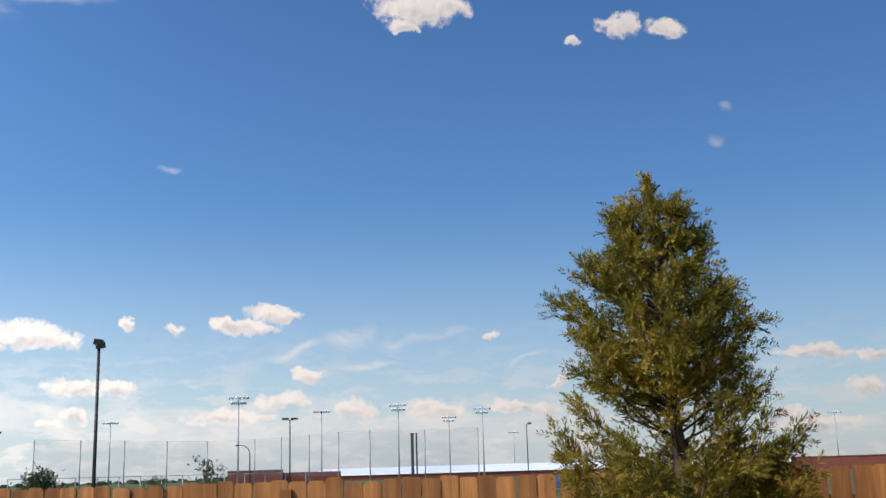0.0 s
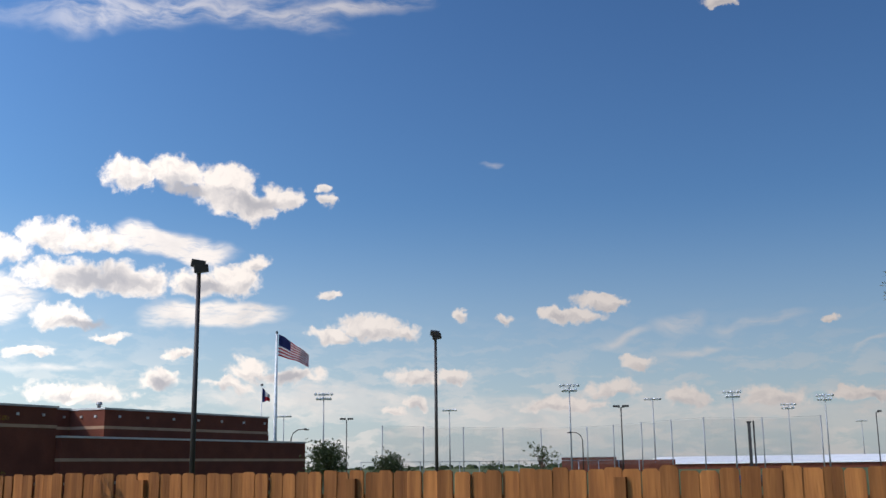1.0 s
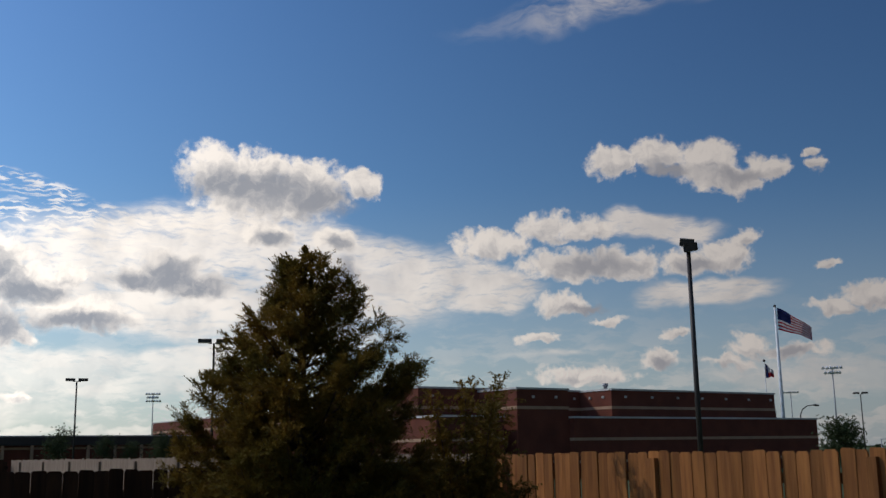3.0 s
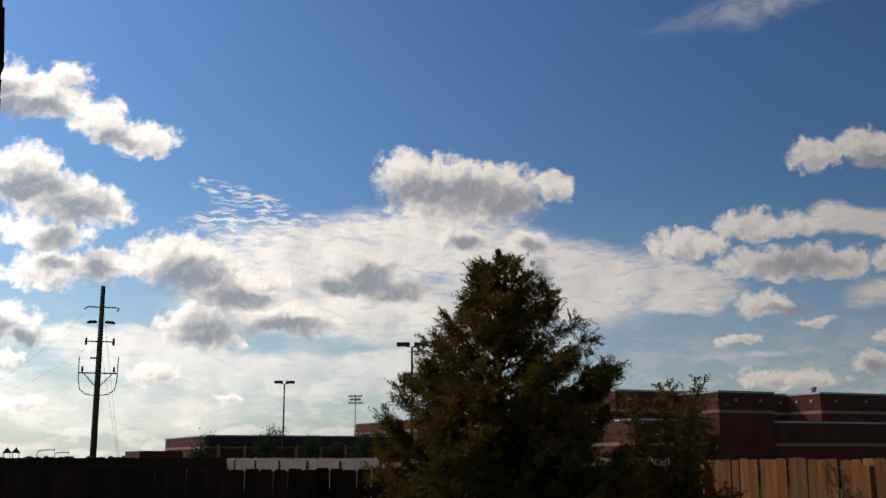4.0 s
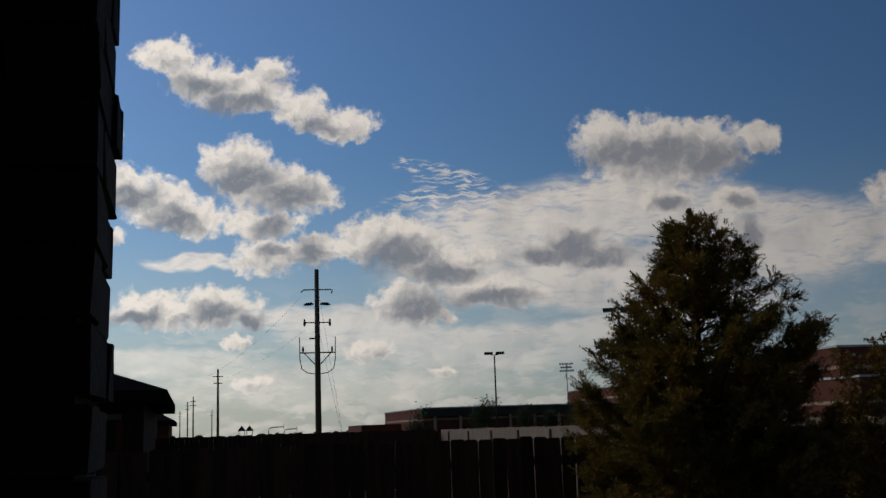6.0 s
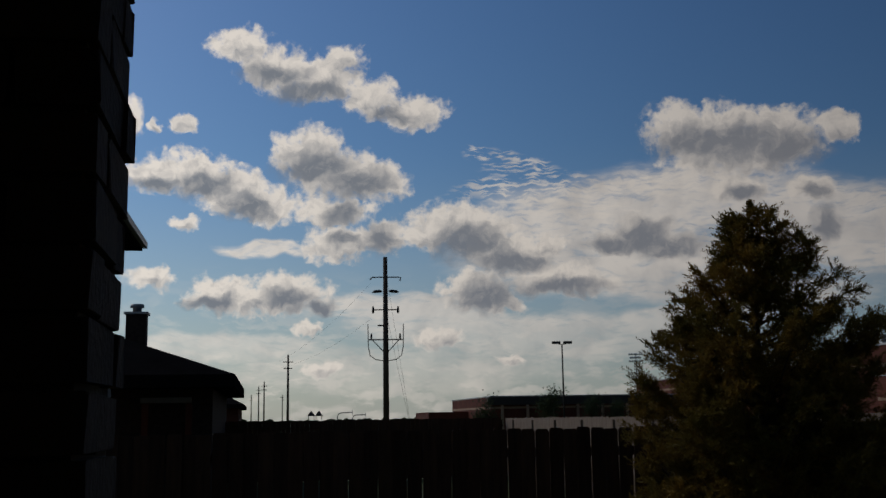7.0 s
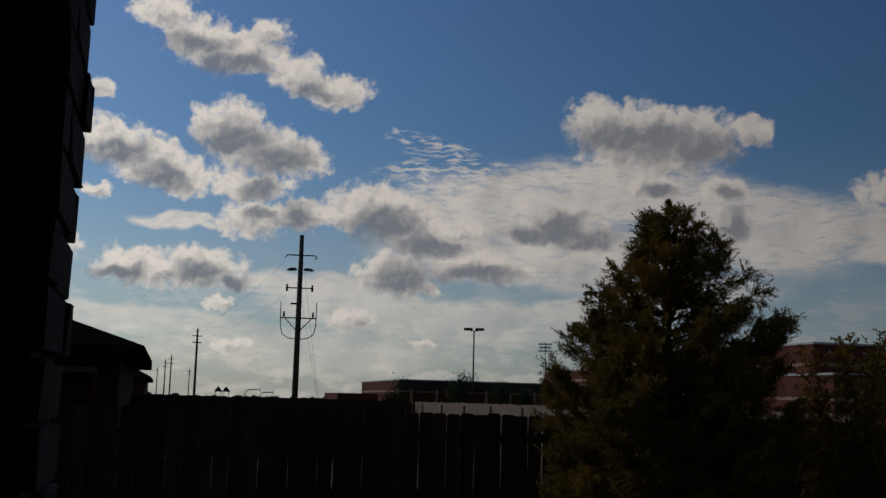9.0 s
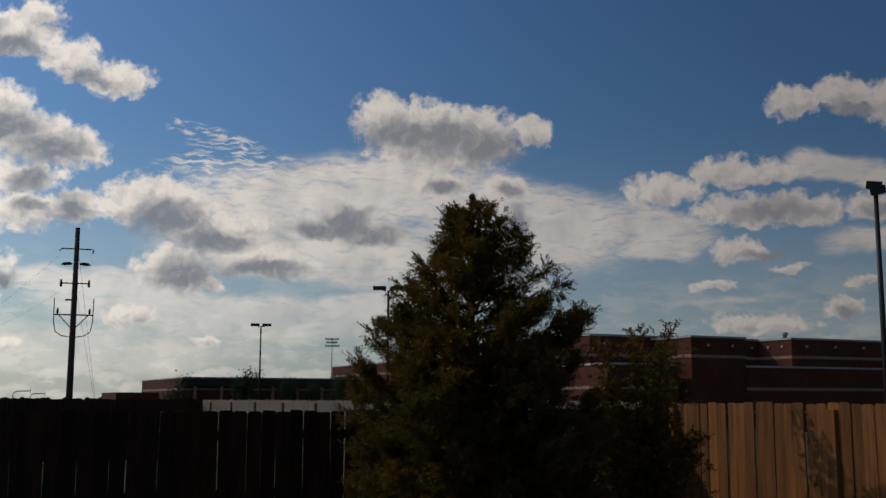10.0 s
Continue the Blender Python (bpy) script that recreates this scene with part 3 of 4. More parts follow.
ax, ay = place(-27.75, 9.6)
cypress(ax, ay, 3.74, [(0, 0.02, 0.02), (0.15, 0.17, 0.22), (0.36, 0.35, 0.41), (0.52, 0.42, 0.60), (0.62, 0.46, 0.80), (0.80, 0.66, 0.86), (0.98, 0.82, 1.0), (1.10, 0.92, 1.22), (1.44, 1.17, 1.20), (1.8, 1.26, 1.26), (3.2, 1.25, 1.3), (3.8, 0.9, 0.9)],
        62.0, "bushy cone-shaped evergreen tree, olive green, against the back fence", 11, 330, LEAF_DARK, filler=1500)
bx, by = place(-92.5, 5.3)
cypress(bx, by, 3.31, [(0, 0.01, 0.01), (0.15, 0.03, 0.03), (0.19, 0.12, 0.11), (0.28, 0.24, 0.20), (0.42, 0.33, 0.30), (0.60, 0.50, 0.36), (0.71, 0.56, 0.41), (0.84, 0.52, 0.50), (1.0, 0.53, 0.51), (1.13, 0.56, 0.56), (1.3, 0.66, 0.66), (1.5, 0.66, 0.76), (3.3, 0.66, 0.78)],
        -1.75, "sunlit cone-shaped evergreen tree, yellow green, by the side fence", 23, 310, LEAF_OLIVE, leaf=0.040, filler=900, open_band=(1.08, 1.38), shift=0.13)


def shrub(x, y, stems, label, seed):
    rnd = random.Random(seed)
    ob = thing("shrub", x, y, 0, 0, label, "shrub")
    wood, sprays = bmesh.new(), []
    for dx, dy, z, bushy in stems:
        mid = Vector((dx * 0.4, dy * 0.4, z * 0.55))
        tip = Vector((dx, dy, z))
        tube(wood, [(0.03 * dx, 0.03 * dy, 0), mid, tip], [0.014, 0.009, 0.003], 5)
        for _ in range(int(bushy * 4.2)):
            q = rnd.uniform(0.35, 1.0)
            p = mid.lerp(tip, (q - 0.5) * 2) if q > 0.5 else Vector((0, 0, 0)).lerp(mid, q * 2)
            fz = 0.04 + 0.22 * (1 - q)
            base = p + Vector((rnd.gauss(0, fz), rnd.gauss(0, fz), rnd.gauss(0, fz)))
            sprays.append((base, Vector((rnd.uniform(-1, 1), rnd.uniform(-1, 1), rnd.uniform(-0.1, 1))), rnd.uniform(0.08, 0.17)))
    part("branchwork", wood, BARK, ob)
    blades(rnd, sprays, "foliage", LEAF_DARK, ob, 0.046, 0.022, 5, 1.2)
    return ob


sx, sy = place(-36.5, 10.6)
rnd = random.Random(5)
shrub(sx, sy, [(0.62, 0.25, 2.62, 40), (0.42, 0.1, 2.45, 46), (-0.1, -0.1, 2.5, 60), (-0.35, 0.1, 2.4, 60), (0.15, -0.2, 2.3, 60), (0.3, 0.1, 1.9, 70), (-0.2, 0.2, 2.0, 80), (0.05, -0.25, 1.7, 90), (0.5, -0.2, 1.5, 90), (-0.5, -0.1, 1.6, 90), (0.2, 0.2, 1.2, 90)],
      "sparse leafy shrub with thin upright stems by the fence corner", 31)


# ---- lamps and poles ----
def lot_lamp(az, far, high, heads, label, turn=0.0):
    x, y = place(az, far)
    ob = thing("parking_lamp", x, y, 0, az + turn, label, "street lamp", "parking lot lamps")
    part("pole", tube(bmesh.new(), [(0, 0, 0), (0, 0, high * 0.5), (0, 0, high - 0.25)], [0.095, 0.085, 0.07], 10), BRONZE, ob)
    part("base", tube(bmesh.new(), [(0, 0, 0), (0, 0, 0.7)], [0.3, 0.3], 14), COPING, ob)
    for s in heads:
        bm = bmesh.new()
        box(bm, s * 0.1 - 0.03, -0.04, high - 0.3, s * 0.35 + 0.03, 0.04, high - 0.2)
        arm = part("arm", bm, BRONZE, ob)
        hw = 0.3 if len(heads) == 1 else 0.42
        c = s * (0.3 + hw * 0.6)
        bm = boxed(c - hw, -0.3, high - 0.22, c + hw, 0.3, high)
        bmesh.ops.bevel(bm, geom=bm.edges[:], offset=0.04, segments=1)
        head = part("lamp_head", bm, BRONZE, ob)
        part("lens", boxed(c - hw + 0.07, -0.23, high - 0.235, c + hw - 0.07, 0.23, high - 0.222), LENS, head)
    return ob


def cube_lamp(az, far, high, label):
    x, y = place(az, far)
    ob = thing("parking_lamp", x, y, 0, az, label, "street lamp", "parking lot lamps")
    part("pole", tube(bmesh.new(), [(0, 0, 0), (0, 0, high * 0.5), (0, 0, high - 0.3)], [0.10, 0.09, 0.075], 10), BRONZE, ob)
    part("base", tube(bmesh.new(), [(0, 0, 0), (0, 0, 0.7)], [0.3, 0.3], 14), COPING, ob)
    for dx, dz, tilt in ((-0.03, 0.0, 8), (0.07, -0.17, -8)):
        bm = boxed(-0.24, -0.3, -0.13, 0.24, 0.3, 0.13)
        bmesh.ops.bevel(bm, geom=bm.edges[:], offset=0.035, segments=1)
        head = part("lamp_head", bm, BRONZE, ob)
        head.matrix_basis = pose(dx, 0, high - 0.15 + dz, 12, tilt, 0)
        part("lens", boxed(-0.19, -0.25, -0.145, 0.19, 0.25, -0.132), LENS, head)
    part("bracket", boxed(-0.12, -0.05, high - 0.42, 0.2, 0.05, high - 0.3), BRONZE, ob)
    return ob


cube_lamp(-48.64, 36.8, 9.0, "tall dark bronze lamp post with a square double head")
cube_lamp(-61.43, 56.0, 9.0, "tall dark bronze lamp post with a square double head")
lot_lamp(-16.15, 102.0, 9.0, (-1, 1), "dark lamp post with two flat heads")
lot_lamp(-22.97, 67.0, 9.0, (-1, 1), "dark lamp post with two flat heads beside the tree")
lot_lamp(-71.28, 132.0, 9.0, (-1, 1), "dark lamp post with two flat heads")
lot_lamp(-56.63, 156.0, 9.0, (-1, 1), "dark lamp post with two flat heads")
lot_lamp(-83.9, 163.0, 9.0, (1,), "dark lamp post with a single flat head")


def field_light(az, el, high, rows, label="tall steel floodlight tower of the sports field", per=6, wide=4.4):
    far = (high - EYE) / math.tan(radians(el))
    x, y = place(az, far)
    ob = thing("floodlight_tower", x, y, 0, az, label, "floodlight", "sports field floodlights")
    part("pole", tube(bmesh.new(), [(0, 0, 0), (0, 0, high * 0.5), (0, 0, high + 0.4)], [0.24, 0.19, 0.12], 10), STEEL, ob)
    lamp = None
    for r in range(rows):
        z = high - r * 1.15
        w = wide * (1 if r % 2 == 0 else 0.78)
        part("crossarm", boxed(-w / 2, -0.05, z - 0.05, w / 2, 0.05, z + 0.05), STEEL, ob)
        for i in range(per):
            lx = -w / 2 + w * (i + 0.2) / (per - 0.6)
            if lamp is None:
                bm = tube(bmesh.new(), [(0, 0, 0.3), (0, -0.1, 0.12), (0, -0.32, -0.16), (0, -0.36, -0.2)], [0.13, 0.22, 0.38, 0.40], 10)
                lamp = part("floodlight", bm, LENS, ob)
                lamp.matrix_basis = pose(lx, -0.05, z + 0.25)
            else:
                q = new("floodlight", lamp.data)
                q.parent, q.matrix_basis = ob, pose(lx, -0.05, z + 0.25, 0, 0, random.uniform(-30, 30))
    return ob


for az, el, high, rows in ((-62.14, 2.95, 20, 1), (-68.59, 4.15, 20, 2), (-77.04, 3.6, 20, 2), (-79.76, 2.9, 20, 2), (-81.56, 3.3, 20, 2), (-55.40, 3.85, 20, 2), (-53.3, 2.7, 18, 1), (-19.94, 3.2, 22, 3), (-99.6, 2.42, 20, 1), (-83.2, 2.0, 20, 1), (-72.95, 3.35, 20, 1)):
    field_light(az, el, high, rows)


def flag_mesh(ob, wide, high, stripes, seed, droop):
    """A waving flag: stripes as strips of their own, a canton, hung at the origin of ob's top."""
    rnd = random.Random(seed)

    def cloth(u, v):
        x = u * wide * (1 - 0.25 * droop)
        return Vector((x, 0.14 * math.sin(u * 7 + v * 1.5) * u + 0.05 * math.sin(u * 15 + v), -v * high * (1 - 0.62 * u * min(droop, 1)) - droop * wide * 0.74 * u ** 1.15 + 0.05 * math.sin(u * 9 + 2 * v)))

    def strip(name, mat, u0, u1, v0, v1, off=0.0):
        bm = bmesh.new()
        n = 14
        grid = [[bm.verts.new(cloth(u0 + (u1 - u0) * i / n, v0 + (v1 - v0) * j / 3) + Vector((0, off, 0))) for j in range(4)] for i in range(n + 1)]
        for i in range(n):
            for j in range(3):
                bm.faces.new((grid[i][j], grid[i + 1][j], grid[i + 1][j + 1], grid[i][j + 1])).smooth = True
        bmesh.ops.solidify(bm, geom=bm.faces[:], thickness=0.008)
        return part(name, bm, mat, ob)

    return strip


def flag(az, far, top, wide, high, droop, label):
    x, y = place(az, far)
    ob = thing("flag", x, y, top, az, label, "flag")
    strip = flag_mesh(ob, wide, high, 13, 3, droop)
    for i in range(13):
        u0 = 0.4 if i < 7 else 0.0
        strip("stripe", RED if i % 2 == 0 else WHITE_CLOTH, u0, 1.0, i / 13, (i + 1) / 13)
    canton = strip("canton", NAVY, 0.0, 0.4, 0, 7 / 13)
    return ob


def flagpole(az, far, high, label, r=0.13):
    x, y = place(az, far)
    ob = thing("flagpole", x, y, 0, 0, label, "flagpole", "school flagpoles")
    part("pole", tube(bmesh.new(), [(0, 0, 0), (0, 0, high * 0.5), (0, 0, high)], [r, r * 0.85, r * 0.5], 12), WHITE_PAINT, ob)
    part("finial", tube(bmesh.new(), [(0, 0, high), (0, 0, high + 0.1), (0, 0, high + 0.2), (0, 0, high + 0.3)], [0.05, 0.14, 0.14, 0.03], 10), BRONZE, ob)
    return ob


flagpole(-52.85, 112, 15.8, "tall white flagpole behind the school", 0.22)
flag(-52.95, 111.9, 15.75, 3.9, 2.3, 0.75, "national flag with red and white stripes, flying")
flagpole(-52.12, 116, 10.6, "smaller flagpole behind the school", 0.07)

# ---- the school ----
def block(ob, x0, y0, x1, y1, top, bands, name="wall", lights=()):
    """A flat-roofed brick block: wall, pale bands standing proud, coping and roof deck."""
    w = part(name, boxed(x0, y0, 0, x1, y1, top), BRICK_RED, ob)
    for z, h in bands:
        part("stone_band", boxed(x0 - 0.03, y0 - 0.03, z, x1 + 0.03, y1 + 0.03, z + h), BRICK_TAN, w)
    part("coping", boxed(x0 - 0.08, y0 - 0.08, top, x1 + 0.08, y1 + 0.08, top + 0.14), COPING, w)
    for lx, ly, lz in lights:
        part("wall_light", boxed(lx - 0.08, ly - 0.1, lz - 0.09, lx + 0.08, ly + 0.1, lz + 0.09), COPING, w)
    return w


school = thing("school_building", 0, 0, 0, 0, "low flat-roofed dark red brick school with pale stone bands", "school")
block(school, 53.7, 59.3, 83.0, 80.0, 4.20, [(2.55, 0.22), (0.9, 0.2)], "front_wing")
block(school, 59.1, 60.8, 79.2, 78.0, 6.45, [(5.0, 0.22)], "upper_wing", [(60.6 + i * 3.0, 60.77, 5.95) for i in range(7)] + [(59.07, y, 5.95) for y in (61.7, 63.2)])
block(school, 43.2, 64.4, 59.0, 78.0, 6.5, [(5.0, 0.22), (1.0, 0.2)], "west_wing", [(44.4 + i * 2.8, 64.37, 5.95) for i in range(6)])
block(school, 41.7, 60.0, 47.6, 66.8, 4.25, [(2.6, 0.22), (0.9, 0.2)], "porch_wing")
block(school, 48.7, 59.8, 53.66, 64.35, 6.28, [(4.85, 0.22), (0.95, 0.2)], "stair_block", [(50.2, 59.77, 5.75), (52.4, 59.77, 5.75)])
block(school, 52.0, 92.0, 120.0, 143.0, 6.4, [(5.0, 0.25), (3.2, 0.2)], "gymnasium")
annex = thing("school_annex", 0, 0, 0, 0, "long low brick school annex with a dark fascia and pale columns", "school")
w = block(annex, 26.8, 124.0, 51.5, 150.0, 4.3, [(2.9, 0.25)], "wall")
part("fascia", boxed(26.4, 123.4, 3.35, 51.5, 123.9, 4.25), BRONZE, w)
for i in range(8):
    part("column", boxed(28 + i * 3.1, 123.45, 0, 28.3 + i * 3.1, 123.75, 3.35), BRICK_TAN, w)
part("low_wing", boxed(21.5, 138.0, 0, 26.8, 150.0, 2.7), BRICK_RED, annex)
far_hall = thing("long_white_hall", 0, 0, 0, 0, "long low hall with a white roof beyond the sports field", "hall")
part("wall", boxed(-88, -20, 0, 88, 20, 1.9), BRICK_RED, far_hall)
part("roof", boxed(-89, -21, 1.9, 89, 21, 2.4), WHITE_ROOF, far_hall)
bm = bmesh.new()
v = [bm.verts.new(p) for p in ((-89, -20.9, 2.4), (89, -20.9, 2.4), (89, 20.9, 2.4), (-89, 20.9, 2.4), (-89, 0, 4.7), (89, 0, 4.7))]
for q in ((3, 2, 1, 0), (0, 1, 5, 4), (2, 3, 4, 5), (1, 2, 5), (3, 0, 4)):
    bm.faces.new([v[k] for k in q])
part("roof_slope", bm, WHITE_ROOF, far_hall)
far_hall.matrix_world = pose(*place(-85, 420), 0, 0, 0, -85)
east = thing("far_brick_building", *place(-101.5, 300), 0, -101.5, "long distant red brick building with a pale roof edge", "building")
part("wall", boxed(-22, 0, 0, 40, 14, 3.15), BRICK_RED, east)
part("roof", boxed(-22.3, -0.3, 3.15, 40.3, 14.3, 3.4), BRICK_RED, east)
red_shed = thing("far_brick_building", *place(-69.4, 300), 0, -69.4, "distant red brick building", "building")
part("wall", boxed(-7, 0, 0, 8, 12, 4.0), BRICK_RED, red_shed)
part("wing", boxed(8, 1, 0, 24, 12, 3.2), BRICK_RED, red_shed)
part("roof", boxed(-7.2, -0.2, 4.0, 8.2, 12.2, 4.2), COPING, red_shed)

# ---- sports field net ----
NET_AZ = [-58.53, -60.73, -62.87, -64.98, -67.01, -69.45, -70.83, -72.29, -73.84, -75.5, -78.43, -81.28]
NET_EL = [2.2, 2.14, 2.08, 2.02, 1.97, 2.01, 2.07, 2.18, 2.29, 2.37, 2.31, 2.33]
net = thing("net_fence", 0, 0, 0, 0, "tall thin net on steel posts behind the ball field", "net")
tops = []
for az, el in zip(NET_AZ, NET_EL):
    far = (9.0 - EYE) / math.tan(radians(el))
    x, y = place(az, far)
    p = part("post", tube(bmesh.new(), [(0, 0, 0), (0, 0, 9.0)], 0.10, 8), STEEL, net)
    p.matrix_basis = pose(x, y, 0)
    tops.append((x, y, 8.95))

# ---- utility poles ----
def big_pole(az, far, high):
    x, y = place(az, far)
    ob = thing("utility_pole", x, y, 0, az, "tall dark transmission pole with cross arms and insulators", "utility pole")
    part("pole", tube(bmesh.new(), [(0, 0, 0), (0, 0, high * 0.5), (0, 0, high)], [0.36, 0.31, 0.24], 12), POLE_WOOD, ob)
    bm = tube(bmesh.new(), [(-1.75, 0, high - 2.55), (-1.45, 0, high - 2.29), (1.45, 0, high - 2.29), (1.75, 0, high - 2.33), (1.62, 0, high - 2.73)], 0.075, 6)
    part("crossarm", bm, BRONZE, ob)
    for s in (-1, 1):
        part("insulator", tube(bmesh.new(), [(s * 0.35, 0, high - 3.92), (s * 0.6, 0, high - 3.87), (s * 1.2, 0, high - 3.92), (s * 1.5, 0, high - 4.00)], [0.06, 0.17, 0.17, 0.05], 8), BRONZE, ob)
        part("insulator", tube(bmesh.new(), [(s * 1.4, 0, high - 6.38), (s * 1.4, 0, high - 6.12), (s * 1.4, 0, high - 5.59)], [0.1, 0.15, 0.1], 8), BRONZE, ob)
        part("brace", tube(bmesh.new(), [(s * 0.2, 0, high - 10.74), (s * 1.5, 0, high - 9.33)], 0.06, 6), BRONZE, ob)
        part("insulator", tube(bmesh.new(), [(s * 1.6, 0, high - 9.24), (s * 1.6, 0, high - 8.98), (s * 1.6, 0, high - 8.62)], [0.1, 0.13, 0.08], 8), BRONZE, ob)
        part("riser_loop", tube(bmesh.new(), [(s * 1.98, 0, high - 7.57), (s * 1.95, 0, high - 10.03), (s * 1.75, 0, high - 11.09), (s * 1.15, 0, high - 11.53), (s * 0.2, 0, high - 11.70)], 0.055, 6), BRONZE, ob)
    part("crossarm", tube(bmesh.new(), [(-1.4, 0, high - 5.98), (1.4, 0, high - 5.98)], 0.075, 6), BRONZE, ob)
    part("crossarm", tube(bmesh.new(), [(-1.95, 0, high - 9.33), (1.95, 0, high - 9.33)], 0.08, 6), BRONZE, ob)
    part("step", boxed(-0.9, -0.08, high - 7.83, 0, 0.08, high - 7.66), BRONZE, ob)
    return ob


big_pole(-6.6, 118.0, 20.0)
for az, el, high in ((-1.33, 3.51, 12), (-0.05, 2.09, 12), (0.24, 1.85, 12), (0.63, 1.4, 12), (-1.0, 1.4, 12)):
    far = (high - EYE) / math.tan(radians(el))
    x, y = place(az, far)
    ob = thing("utility_pole", x, y, 0, az + 20, "distant slim wooden utility pole", "utility pole", "row of far poles")
    part("pole", tube(bmesh.new(), [(0, 0, 0), (0, 0, high)], [0.22, 0.14], 8), POLE_WOOD, ob)
    for z, w in ((high - 1.2, 0.8), (high - 2.2, 0.7)):
        part("crossarm", boxed(-w, -0.06, z, w, 0.06, z + 0.14), POLE_WOOD, ob)

# ---- the neighbour's house ----
house = thing("neighbour_house", 0, 0, 0, 0, "dark neighbouring house with shingle roof, chimney and two-storey siding wall", "house")
part("wing_wall", boxed(-14.0, 24.6, 0, -0.95, 34.0, 2.65), BRICK_WALL, house)


def hip_roof(x0, y0, x1, y1, z0, z1, ridge0, ridge1, yr, zr):
    bm = bmesh.new()
    v = [bm.verts.new(p) for p in ((x0, y0, z0), (x1, y0, z0), (x1, y1, z0), (x0, y1, z0), (x0, y0, z1), (x1, y0, z1), (x1, y1, z1), (x0, y1, z1), (ridge0, yr, zr), (ridge1, yr, zr))]
    for q in ((3, 2, 1, 0), (0, 1, 5, 4), (1, 2, 6, 5), (2, 3, 7, 6), (3, 0, 4, 7), (4, 5, 9, 8), (5, 6, 9), (6, 7, 8, 9), (7, 4, 8)):
        bm.faces.new([v[i] for i in q])
    return bm


part("wing_roof", hip_roof(-14.6, 23.6, -0.43, 35.0, 2.62, 2.90, -11.0, -3.1, 25.7, 3.85), SHINGLE, house)
chimney = part("chimney", boxed(-3.42, 28.6, 3.4, -2.9, 29.1, 4.72), BRICK_WALL, house)
part("chimney_cap", boxed(-3.47, 28.55, 4.72, -2.85, 29.15, 4.78), COPING, chimney)
part("flue", tube(bmesh.new(), [(-3.16, 28.85, 4.78), (-3.16, 28.85, 4.9), (-3.16, 28.85, 4.91), (-3.16, 28.85, 5.0)], [0.12, 0.12, 0.19, 0.17], 10), STEEL, chimney)
part("patio_beam", boxed(-2.5, 24.2, 2.30, -1.4, 24.4, 2.42), SIDING, house)
for x in (-2.4, -1.45):
    part("patio_post", boxed(x - 0.07, 24.22, 0, x + 0.07, 24.36, 2.28), BRICK_RED, house)
storey = part("two_storey_block", boxed(-9.0, 13.5, 0, -2.84, 21.9, 5.5), SIDING, house)
for i in range(30):
    bm = bmesh.new()
    z = 0.35 + i * 0.17
    v = [bm.verts.new(p) for p in ((-2.836, 13.5, z), (-2.836, 21.91, z), (-2.806, 21.91, z), (-2.806, 13.5, z), (-2.836, 13.5, z + 0.168), (-2.836, 21.91, z + 0.168), (-2.83, 21.91, z + 0.168), (-2.83, 13.5, z + 0.168))]
    for q in ((3, 2, 1, 0), (4, 5, 6, 7), (3, 0, 4, 7), (2, 3, 7, 6), (1, 2, 6, 5), (0, 1, 5, 4)):
        bm.faces.new([v[k] for k in q])
    part("siding_board", bm, SIDING, storey)
window = part("window", boxed(-2.83, 19.2, 3.7, -2.78, 20.4, 5.25), WHITE_PAINT, house)
part("pane", boxed(-2.79, 19.28, 4.5, -2.772, 20.32, 5.18), GLASS_DARK, window)
part("pane", boxed(-2.79, 19.28, 3.78, -2.772, 20.32, 4.44), GLASS_DARK, window)
part("upper_roof", hip_roof(-9.5, 13.0, -2.34, 22.35, 5.42, 5.62, -6.2, -5.6, 17.6, 8.0), SHINGLE, house)
part("gutter", boxed(-2.33, 13.0, 5.47, -2.24, 22.35, 5.6), COPING, house)

second = thing("far_house", 0, 0, 0, 0, "small far house with a brown roof behind the neighbour", "house")
part("wall", boxed(-6.0, 41.0, 0, -0.75, 48.0, 2.4), BRICK_RED, second)
part("roof", hip_roof(-6.4, 40.6, -0.55, 48.4, 2.36, 2.52, -4.5, -2.2, 44.5, 3.4), SHINGLE, second)

